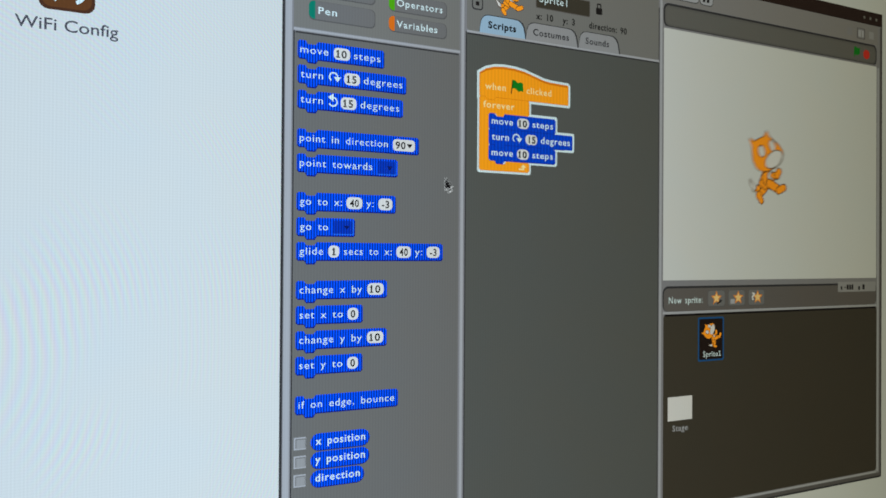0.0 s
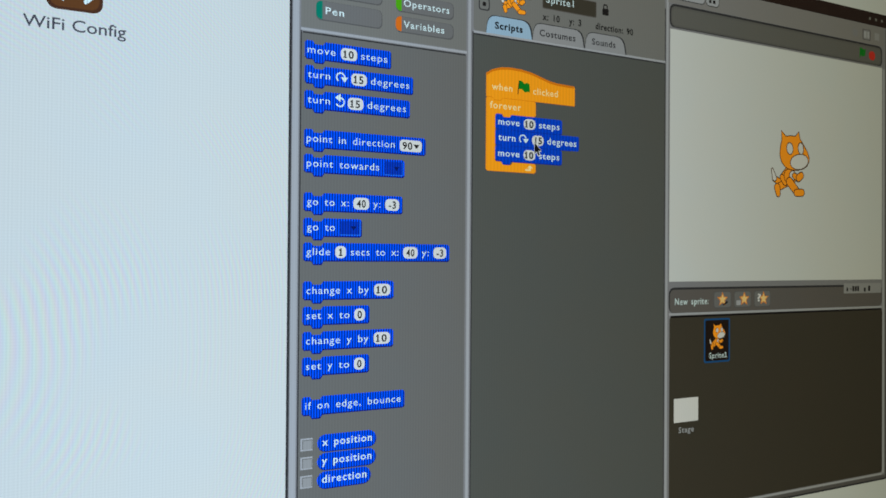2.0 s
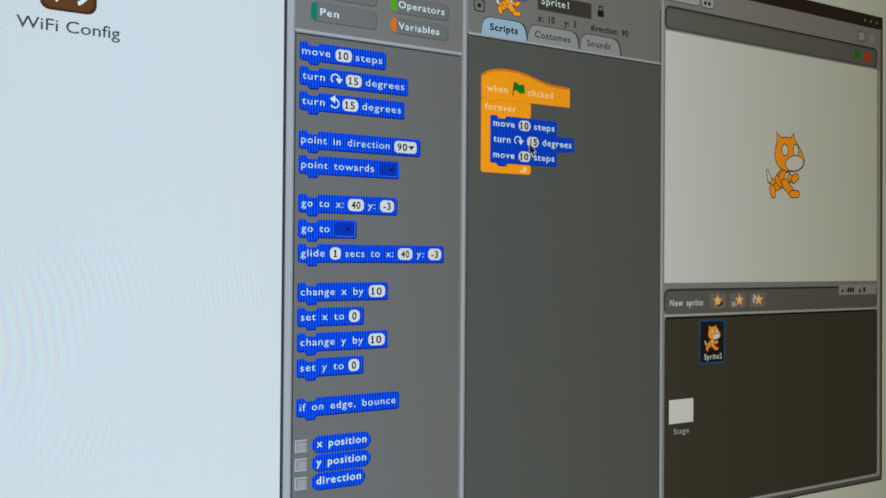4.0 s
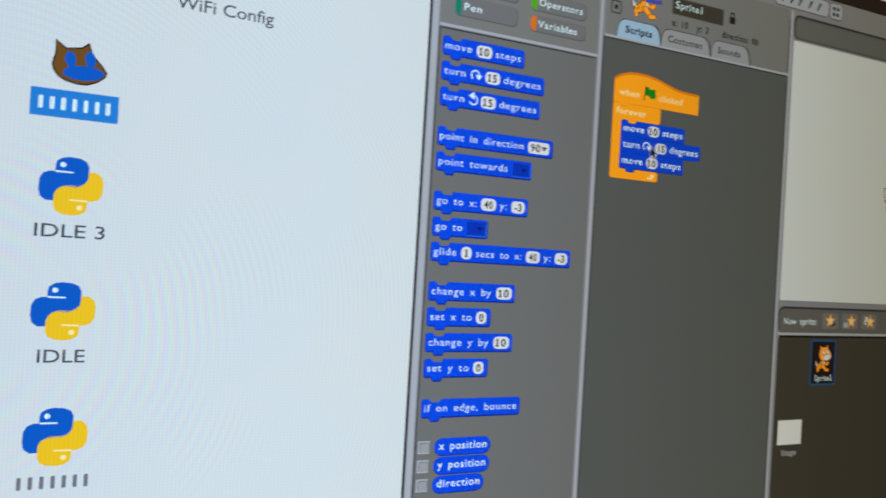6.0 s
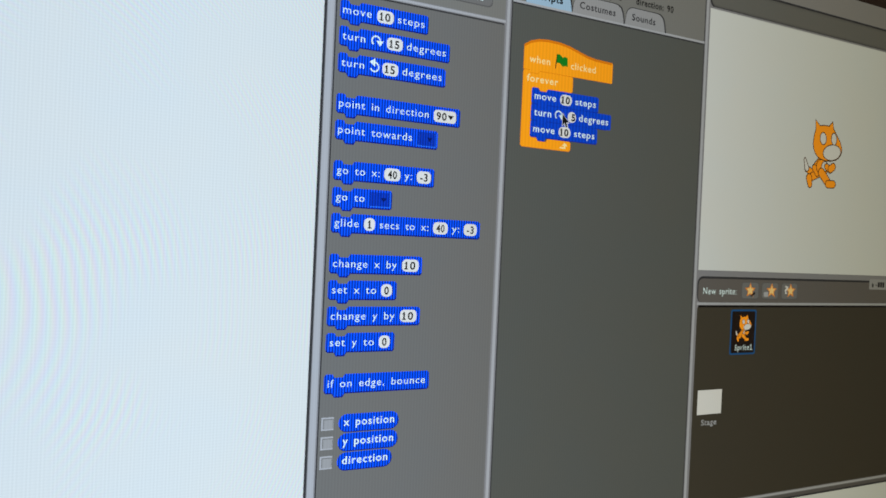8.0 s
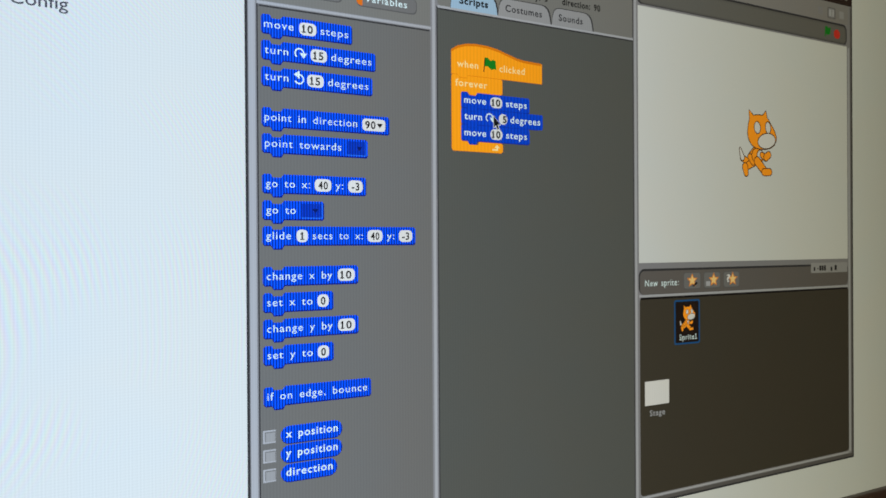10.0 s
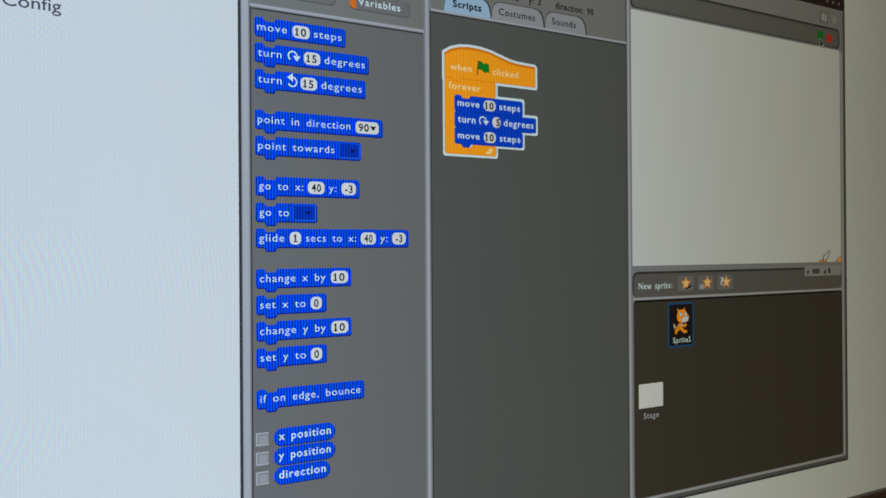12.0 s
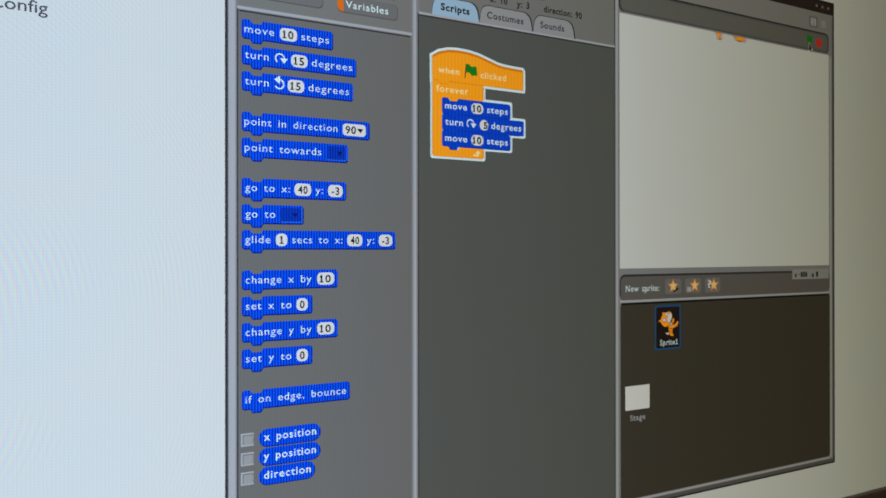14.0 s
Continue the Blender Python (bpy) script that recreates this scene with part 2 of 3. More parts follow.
def oval(cu, cv, ru, rv, turn=0, n=22):
    c, s = math.cos(radians(turn)), math.sin(radians(turn))
    ps = [(ru * math.cos(2 * math.pi * i / n), rv * math.sin(2 * math.pi * i / n)) for i in range(n)]
    return [(cu + c * a - s * b, cv + s * a + c * b) for a, b in ps]


def limb(u0, v0, u1, v1, w0, w1, seg=6):
    """A rounded bar that tapers from one end to the other."""
    a = math.atan2(v1 - v0, u1 - u0)
    out = [(u1 + w1 * math.cos(a - math.pi / 2 + math.pi * i / seg), v1 + w1 * math.sin(a - math.pi / 2 + math.pi * i / seg)) for i in range(seg + 1)]
    out += [(u0 + w0 * math.cos(a + math.pi / 2 + math.pi * i / seg), v0 + w0 * math.sin(a + math.pi / 2 + math.pi * i / seg)) for i in range(seg + 1)]
    return out


def grown(points, d):
    """The outline moved outwards by d."""
    n, out = len(points), []
    for i in range(n):
        p, q, r = (Vector(points[(i + j) % n]) for j in (-1, 0, 1))
        a, b = (q - p), (r - q)
        if a.length < 1e-6 or b.length < 1e-6:
            out.append(tuple(q))
            continue
        a.normalize(), b.normalize()
        na, nb = Vector((a.y, -a.x)), Vector((b.y, -b.x))
        m = na + nb
        k = min(1.6, 2 / max(0.3, m.dot(m)))
        out.append(tuple(q + m * d * k))
    return out


def words(name, text, u0, u1, v, size, layer, mat, parent=None, heavy=0.0, label="", gap=1.14, space=1.55):
    """Lettering from u0 to u1 on the line v; size is that of the font in dots."""
    cu = bpy.data.curves.new(name, "FONT")
    cu.body, cu.size, cu.offset, cu.resolution_u, cu.space_character = text, 1.0, heavy, 3, gap
    cu.space_word = space
    tmp = bpy.data.objects.new(name, cu)
    scene.collection.objects.link(tmp)
    me = bpy.data.meshes.new_from_object(tmp.evaluated_get(bpy.context.evaluated_depsgraph_get()))
    bpy.data.objects.remove(tmp)
    bpy.data.curves.remove(cu)
    co = np.zeros(len(me.vertices) * 3)
    me.vertices.foreach_get("co", co)
    co = co.reshape(-1, 3)
    lo, hi = co[:, 0].min(), co[:, 0].max()
    org = base_of(parent) if parent else Vector((0, 0, 0))
    out = np.empty_like(co)
    out[:, 0] = (u0 + (co[:, 0] - lo) / (hi - lo) * (u1 - u0)) * S - org.x
    out[:, 1] = -layer * L - org.y
    out[:, 2] = Z0 + (v + co[:, 1] * size) * S - org.z
    me.vertices.foreach_set("co", out.ravel())
    me.materials.clear()
    me.materials.append(mat)
    me.name = name
    me.update()
    ob = new(name, me)
    ob.parent = parent
    return tagged(ob, label)


def one_foot(u, v, w, layer, mat, parent):
    """The foot and the flag of a figure one whose stem stands at u."""
    plates("foot", [(rect(u - w * 0.5, v, u + w * 0.5, v + 1.1), layer, 0), ([(u - w * 0.45, v + 5.6), (u, v + 6.6), (u, v + 8), (u - w * 0.45, v + 6.8)], layer, 0)], [mat], parent)


def box(name, lo, hi, mat, parent=None, bevel=0.0, label="", kind=""):
    bm = bmesh.new()
    bmesh.ops.create_cube(bm, size=1)
    lo, hi = Vector(lo), Vector(hi)
    org = base_of(parent) if parent else Vector((0, 0, 0))
    for p in bm.verts:
        p.co = Vector(((p.co[i] + 0.5) * (hi[i] - lo[i]) + lo[i] for i in range(3))) - org
    if bevel:
        bmesh.ops.bevel(bm, geom=bm.edges[:], offset=bevel, segments=3, profile=0.5, affect="EDGES")
    me = bpy.data.meshes.new(name)
    bm.to_mesh(me)
    bm.free()
    me.materials.append(mat)
    ob = new(name, me)
    ob.parent = parent
    return tagged(ob, label, kind=kind)


# ---- room ----
def build_room():
    x0, x1, y0, y1, h = -2.0, 1.9, -2.6, 0.55, 2.5
    box("floor", (x0 - 0.1, y0 - 0.1, -0.1), (x1 + 0.1, y1 + 0.1, 0), CARPET, kind="structure", label="dark grey carpet floor")
    box("ceiling", (x0 - 0.1, y0 - 0.1, h), (x1 + 0.1, y1 + 0.1, h + 0.1), CEIL, kind="structure", label="plain white ceiling")
    box("wall_north", (x0 - 0.1, y1, 0), (x1 + 0.1, y1 + 0.1, h), PAINT, kind="structure", label="plain cream painted wall")
    box("wall_south", (x0 - 0.1, y0 - 0.1, 0), (x1 + 0.1, y0, h), PAINT, kind="structure", label="plain cream painted wall")
    box("wall_west", (x0 - 0.1, y0, 0), (x0, y1, h), PAINT, kind="structure", label="plain cream painted wall")
    box("wall_east", (x1, y0, 0), (x1 + 0.1, y1, h), PAINT, kind="structure", label="plain cream painted wall")


def build_desk():
    d = new("desk")
    tagged(d, "brown wooden desk under the computer display", "desk")
    box("tabletop", (-0.8, -0.30, 0.722), (0.8, 0.42, 0.75), WOOD, d, 0.004)
    for x in (-0.75, 0.75):
        for y in (-0.25, 0.37):
            box("leg", (x - 0.025, y - 0.025, 0), (x + 0.025, y + 0.025, 0.722), STEEL, d, 0.004, "grey steel leg")


def build_monitor():
    d = thing("computer_monitor", 0, -766, 0, "wide black plastic computer display, switched on, on a desk", "monitor")
    u0, u1, v0, v1, w = -960, 960, -766, 314, 62
    plate("panel", rect(u0, v0, u1, v1), 0, DESKTOP, d, "lit matte display panel with a pale desktop")
    plate("desktop_margin", rect(495, v0, u1, v1), 3.8, DESKTOP, d, "pale desktop beside the program window")
    a, b = spot(u0, v0, 0), spot(u1, v1, 0)
    q = w * S
    box("bezel_bottom", (a.x - q, -0.0035, a.z - q * 1.3), (b.x + q, 0.02, a.z + 3 * S), PLASTIC, d, 0.0012, "dark brown-black plastic bezel")
    box("bezel_top", (a.x - q, -0.0035, b.z), (b.x + q, 0.02, b.z + q), PLASTIC, d, 0.0012, "dark brown-black plastic bezel")
    box("bezel_left", (a.x - q, -0.0035, a.z + 3 * S), (a.x + 3 * S, 0.02, b.z), PLASTIC, d, 0.0012, "dark brown-black plastic bezel")
    box("bezel_right", (b.x, -0.0035, a.z + 3 * S), (b.x + q, 0.02, b.z), PLASTIC, d, 0.0012, "dark brown-black plastic bezel")
    box("back_shell", (a.x - q + 0.003, 0.003, a.z - q), (b.x + q - 0.003, 0.05, b.z + q - 0.003), SHELL, d, 0.012)
    box("stand_neck", (-0.045, 0.05, 0.762), (0.045, 0.075, 1.0), SHELL, d, 0.006)
    box("stand_base", (-0.14, -0.06, 0.75), (0.14, 0.14, 0.764), SHELL, d, 0.005)


# ---- the program window on the display ----
def build_window():
    w = thing("program_window", -28, -697, 1, "grey program window open on the display's pale desktop", "window")
    plate("stage", rect(-3, -363, 483, 3), 1, STAGE, w, "white empty drawing stage")
    # the frame leaves the stage open
    plates("window_frame", [(rect(-552, -697, 0, 68), 4, 0), (rect(480.6, -360, 494.5, 0), 4, 0), (rect(0, 0, 494.5, 68), 4, 0), (rect(0, -697, 494.5, -360), 4, 0)], [FRAME], w, "pale grey window frame")
    plates("frame_line", [(rect(-554, -698, -551, 90), 4.2, 0), (rect(493, -698, 495.6, 68), 4.2, 0), (rect(-551, -699, 494.5, -696), 4.2, 0),
                          (rect(-541.5, -690, -539.8, -79), 4.6, 0), (rect(-323.5, -690, -322, -50), 4.6, 0), (rect(-10, -690, -8.5, 26), 4.6, 0)], [EDGE], w, "thin dark outline")
    plates("frame_shade", [(rect(-551, -696, 493, -691), 4.4, 0), (rect(489.6, -691, 493, 66), 4.4, 0)], [SHADE], w, "shaded outer edge of the frame")
    plates("frame_light", [(rect(-550, -694, -543, 66), 4.5, 0), (rect(-329.5, -694, -325.5, 66), 4.5, 0), (rect(-7, -694, -3, 40), 4.5, 0), (rect(482.6, -688, 487.6, -3), 4.5, 0), (rect(4, -690, 482, -687.2), 4.5, 0)], [LIGHT], w, "pale bright edge of the frame")
    t = plate("title_bar", rect(-554, 68, 495.6, 90), 4.3, TITLE, w, "dark brown title bar")
    for u in (447.5, 463.5, 479.5):
        plate("title_button", rect(u - 2.3, 76.5, u + 2.3, 81, 1), 5, HEADER, t, "small pale button")
    plate("title_bar_mark", rect(36, 75.5, 70, 82.5, 2), 5, HEADER, t, "plain grey title bar mark")
    plate("toolbar", rect(-4, 36, 484, 67.5), 4.5, TOOLBAR, w, "pale grey toolbar")
    # palette column
    plate("category_header", rect(-541, -75, -332, 42), 5, HEADER, w)
    plate("header_line", rect(-541, -78.6, -331, -75.8), 5.2, LIGHT, w)
    plate("palette_pane", rect(-540, -689, -332, -79.5, 3), 5, PALETTE, w, "mid-grey palette pane")
    plate("palette_shade", rect(-539, -81.5, -333, -79.8), 5.1, EDGE, w)
    rows = [(-524, -444, -65, -43, TEAL, "Pen", -513, -491), (-524, -444, -38, -16, PINK, "Sound", -513, -479), (-524, -444, -11, 11, VIOLET, None, -513, -480),
            (-427, -350, -65, -46, FLAME, "Variables", -417, -363), (-427, -350, -41, -20, LEAF, "Operators", -417, -356), (-427, -350, -15, 6, VIOLET, None, -417, -365)]
    for a, b, lo, hi, mat, text, ta, tb in rows:
        p = plate("category_button", rect(a, lo, b, hi, 6), 5.6, PILLEDGE, w, "grey rounded category button")
        plate("button_face", rect(a, lo + 1.4, b - 1, hi - 0.3, 6), 6, PILL, p)
        plate("colour_tab", [(a + 7.5, lo + 1.6)] + [(a + 7.5, hi - 0.5)] + [(x, y) for x, y in rect(a, lo + 1.4, a + 14, hi - 0.3, 6) if x < a + 7], 6.4, mat, p, "coloured tab")
        mid = (lo + hi) / 2
        if text:
            words("lettering", text, ta, tb, mid - 3.2, 11.5, 7, WHITE, p, 0.012)
        else:
            plate("lettering_bar", rect(ta, mid - 2.6, tb, mid + 3.4, 2), 7, LIGHT, p)
    # script column
    plate("script_header", rect(-322, -49, -10, 40, 5), 5, HEADER, w)
    plate("script_pane", rect(-322, -689, -10, -51.5), 5, SCRIPTS, w, "dark grey script pane")
    plate("tab_line", rect(-322, -51.5, -9, -48.6), 5.3, LIGHT, w)
    plate("tab_shade", rect(-321, -53.5, -11, -51.7), 5.2, EDGE, w)

    def tab_outline(a, b, top):
        return [(a, -49), (b, -49), (b - 1.2, -42), (b - 2.8, top - 9), (b - 5.6, top - 4), (b - 10.5, top - 0.8), (b - 16, top), (a + 13, top), (a + 8, top - 1.2), (a + 4.2, top - 4.4), (a + 2, top - 9.5), (a + 0.8, -43)]
    for text, a, b, ta, tb, mat in (("Scripts", -304, -236, -291.5, -250, TAB), ("Costumes", -235, -153, -224, -167, TAB2), ("Sounds", -151, -82, -139.5, -99.5, TAB2)):
        p = plate("tab", tab_outline(a - 0.5, b + 2.2, -25.5), 5.5, EDGE, w)
        plate("tab_face", tab_outline(a, b, -26.5), 6, mat, p, "pale blue active tab" if mat == TAB else "grey tab")
        words("lettering", text, ta, tb, -42, 12, 7, BLACK if mat == TAB else TABINK, p, 0.034 if mat == TAB else 0.018)
    p = plate("rotation_button", rect(-315, -22, -299, -6, 4), 5.6, EDGE, w)
    plate("button_face", rect(-313.4, -20.4, -300.6, -7.6, 3), 6, HEADER, p)
    plate("button_dot", rect(-309.5, -16.5, -304.5, -11.5, 1), 6.4, INK, p)
    p = plate("rotation_button", rect(-315, -3, -299, 13, 4), 5.6, EDGE, w)
    plate("button_face", rect(-313.4, -1.4, -300.6, 11.4, 3), 6, HEADER, p)
    n = plate("name_field", rect(-220, -6, -132, 16, 2), 6, LIBHEAD, w, "dark grey name field")
    plate("field_inside", rect(-219, -5, -133, 15, 2), 6.3, LIBRARY, n)
    words("lettering", "Sprite1", -214, -170, 2.5, 13, 7, WHITE, n, 0.008)
    for text, a, b in (("x: 10", -219.5, -192.5), ("y: 3", -177.5, -157.5), ("direction: 90", -133.5, -68.5)):
        words("readout", text, a, b, -20.5, 12, 6, BLACK, w, 0.026)
    p = plate("padlock", rect(-122, 0, -111.5, 9, 1.5), 6, INK, w, "small black padlock mark")
    plate("shackle", [(-120.5, 9), (-118.8, 9), (-118.8, 13), (-114.7, 13), (-114.7, 9), (-113, 9), (-113, 13.5), (-114.5, 15), (-119, 15), (-120.5, 13.5)], 6, INK, p)
    # stage column
    plate("stage_header", rect(1.6, 3, 478, 32, 8), 5, STAGEHEAD, w, "dark grey bar above the stage")
    plate("stage_header_shade", rect(-1.2, 0.4, 480.4, 35.2, 10), 4.8, EDGE, w, "dark outline of the bar")
    plate("stage_header_light", rect(4, 5.4, 475, 29, 7), 5.15, glow("lit_bar_middle", 117, 116, 111), w)
    plate("stage_line", rect(-2, -1.0, 481, 1.6), 5.3, FRAME, w)
    f = plate("start_flag", [(420, 9), (422, 9), (423, 14), (428, 12), (435, 15), (436, 26), (430, 24), (425, 27), (421, 26)], 6, GREEN, w, "small green flag button")
    plate("stop_sign", [(449.5, 9), (456.5, 9), (461, 13), (461, 20), (456.5, 24), (449.5, 24), (445, 20), (445, 13)], 6, RED, w, "small red stop button")
    for u, mat in ((409, FRAME), (466, TAB2)):
        plate("view_button", rect(u - 6, 44, u + 6, 56, 1), 6, mat, w)
    p = plate("view_button", rect(428, 41, 449, 59, 2), 5.8, SHADE, w)
    plate("button_face", rect(430, 42, 447, 58, 2), 6, FRAME, p)
    plate("button_sign", rect(431.5, 44.5, 445.5, 55.5, 1), 6.4, LIGHT, p)
    plate("button_mark", rect(438.4, 45, 440, 55), 6.7, HEADER, p)
    for a, b in ((-40, 67.5), (68.5, 96)):
        p = plate("tool_button", rect(a, 42, b, 66, 7), 5.4, EDGE, w, "pale rounded tool button")
        plate("button_face", rect(a + 1, 43.2, b - 1, 65, 6), 5.8, LIGHT, p)
        if a < 0:
            for u in (-24, -8, 8, 28, 46):
                plate("tool_sign", limb(u - 2, 49, u + 3, 58, 1.2, 2), 6.2, INK, p)
        else:
            for c, d in ((75, 47), (83, 47), (75, 55), (83, 55)):
                plate("tool_sign", rect(c, d, c + 5, d + 5), 6.2, INK, p)
    plate("library_header", rect(1.6, -404.5, 480, -371.6, 8), 5, LIBHEAD, w, "dark grey bar over the figure list")
    plate("library_shade", rect(-0.6, -405, 481, -368.4, 10), 4.8, EDGE, w, "dark outline of the bar")
    plate("pane_shade", rect(3, -411.4, 479, -408.6), 5.2, BLACK, w)
    plate("library_line", rect(0, -408, 481, -404.7), 5.3, LIGHT, w)
    plate("library_pane", rect(1, -686, 482, -408.5, 6), 5, LIBRARY, w, "dark brown-grey figure list pane")
    words("lettering", "New sprite:", 11, 77, -393, 13, 6, WHITE, w, 0.01)
    for u, sign in ((105, 0), (147, 1), (189.5, 2)):
        b = plate("star_button", rect(u - 18, -400, u + 18, -375, 4), 5.6, PILLEDGE, w, "grey button with an orange star")
        plate("button_face", rect(u - 17, -398.6, u + 17, -376, 4), 5.9, PILL, b)
        c = u + (0, 3.4, 2.6)[sign]
        star = [(c + (11.4 if i % 2 == 0 else 5.2) * math.sin(math.pi * i / 5), -387 + (11 if i % 2 == 0 else 5) * math.cos(math.pi * i / 5)) for i in range(10)]
        plate("star", star[::-1], 6.2, STAR, b, "orange star")
        plate("star_light", [(c + (x - c) * 0.7, -387 + (y + 387) * 0.7) for x, y in star[::-1]], 6.4, STARLIGHT, b)
        if sign == 0:
            plate("brush", limb(u + 2, -395, u + 9, -391, 1.2, 1.8), 6.5, INK, b)
        elif sign == 1:
            plate("folder", rect(u - 13, -396, u - 4, -389, 1), 6.5, LIGHT, b)
        else:
            words("mark", "?", u - 11, u - 3, -391, 16, 6.5, FIELD, b, 0.02)
    r = plate("position_readout", rect(381, -382.5, 479, -366, 2), 5.8, TAB2, w, "pale grey position readout")
    for a, b, lo, hi in ((388, 392, -379, -373), (397, 401, -376, -374.6), (403, 408, -379, -370.5), (409.5, 414, -379, -370.5), (415.5, 420, -379, -370.5), (433, 437.5, -380, -373.5), (444, 449.5, -379, -370.5)):
        plate("readout_bar", rect(a, lo, b, hi, 0.8), 6.2, INK, r)
    p = plate("figure_tile", rect(68, -479, 120.5, -414.5, 3), 5.5, glow("lit_tile_border", 30, 92, 150), w, "black tile with a blue border")
    plate("tile_inside", rect(70.5, -476.5, 118, -417, 2), 5.8, glow("lit_tile_black", 36, 26, 22), p)
    words("lettering", "Sprite1", 78, 112.5, -472.5, 11.5, 7.4, WHITE, p, 0.01)
    one_foot(112, -472.5, 5, 7.6, WHITE, p)
    p = plate("stage_tile", rect(10, -560.5, 57, -526.5), 5.6, FIELD, w, "small white stage tile")
    words("lettering", "Stage", 19, 48.5, -575.5, 11.5, 6, LIGHT, w, 0.012)


# ---- code blocks ----
def block_outline(u, v, w, h=19.5):
    p = [(0, -h + 2), (2, -h), (9, -h), (11.5, -h - 4), (21, -h - 4), (23.5, -h), (w - 2, -h), (w, -h + 2), (w, -2), (w - 2, 0), (23.5, 0), (21, -3.6), (11.5, -3.6), (9, 0), (2, 0), (0, -2)]
    return [(u + a, v + b) for a, b in p]


def turn_arrow(name, u, v, flip, layer, mat, parent):
    """A curved arrow: part of a ring with a pointed head."""
    n, r0, r1 = 14, 4.1, 5.7
    ang = [radians(235 - 235 * i / n) for i in range(n + 1)]
    if flip:
        ang = [radians(-155 + 240 * i / n) for i in range(n + 1)]
    ring = [(r1 * math.cos(a), r1 * math.sin(a)) for a in ang] + [(r0 * math.cos(a), r0 * math.sin(a)) for a in reversed(ang)]
    head = [(0.5, 9.2), (0.5, 0.2), (-6, 4.7)] if flip else [(0.2, 0.4), (9, 0.4), (4.6, -5.4)]
    sets = []
    for pts in (ring, head):
        pts = [(a + u, b + v) for a, b in pts]
        area = sum(pts[i][0] * pts[(i + 1) % len(pts)][1] - pts[(i + 1) % len(pts)][0] * pts[i][1] for i in range(len(pts)))
        sets.append((pts if area > 0 else pts[::-1], layer, 0))
    return plates(name, sets, [mat], parent)


def fill_block(b, v, items, layer=8):
    """Lettering and fields of a block whose text line is v."""
    for item in items:
        k = item[0]
        if k == "t":
            words("lettering", item[1], item[2], item[3], v - 3.6, 11.6, layer + 1, WHITE, b, 0.0)
        elif k == "f":
            f = plate("input_field", rect(item[2], v - 6.8, item[3], v + 6.8, item[4] if len(item) > 4 else 5), layer, FIELD, b, "white number field")
            m = (3.4 if len(item) > 5 else 4.2) if len(item[1]) > 1 else 3.8
            if item[1] == "1":
                m = (item[3] - item[2]) / 2 - 0.9
            words("number", item[1], item[2] + m, item[3] - m - (9 if len(item) > 5 else 0), v - 4.2, 12, layer + 1, INK, f, 0.022)
            if item[1][0] == "1":
                one_foot(item[2] + m + 0.9, v - 4.2, 4.6, layer + 1.2, INK, f)
            if len(item) > 5:
                plate("menu_mark", [(item[3] - 11, v + 2), (item[3] - 7, v - 3), (item[3] - 3, v + 2)], layer + 1, INK, f)
        elif k == "d":
            plate("menu_border", rect(item[1], v - 8.4, item[2] + 0.9, v + 7.6, 1), layer - 0.4, MENUEDGE, b)
            f = plate("menu_field", rect(item[1], v - 7.4, item[2], v + 7.6, 1), layer, MENU, b, "dark blue menu field")
            plate("menu_mark", [(item[2] - 11, v + 2), (item[2] - 7.5, v - 3), (item[2] - 4, v + 2)], layer + 1, glow("lit_navy", 3, 30, 110), f)
        elif k == "a":
            turn_arrow("turn_arrow", item[1], v + 0.4, item[2], layer + 1, WHITE, b)


def palette_block(v, w, items, say):
    b = thing("code_block", -536.5, v, 7, say, "code block", "blue blocks in the palette")
    plate("edge", block_outline(-536.2, v - 0.9, w, 20), 6.6, BLUEDARK, b)
    plate("body", block_outline(-536.5, v, w), 7, BLUE, b, "bright blue block with a notch and a bump")
    fill_block(b, v - 10.2, items)


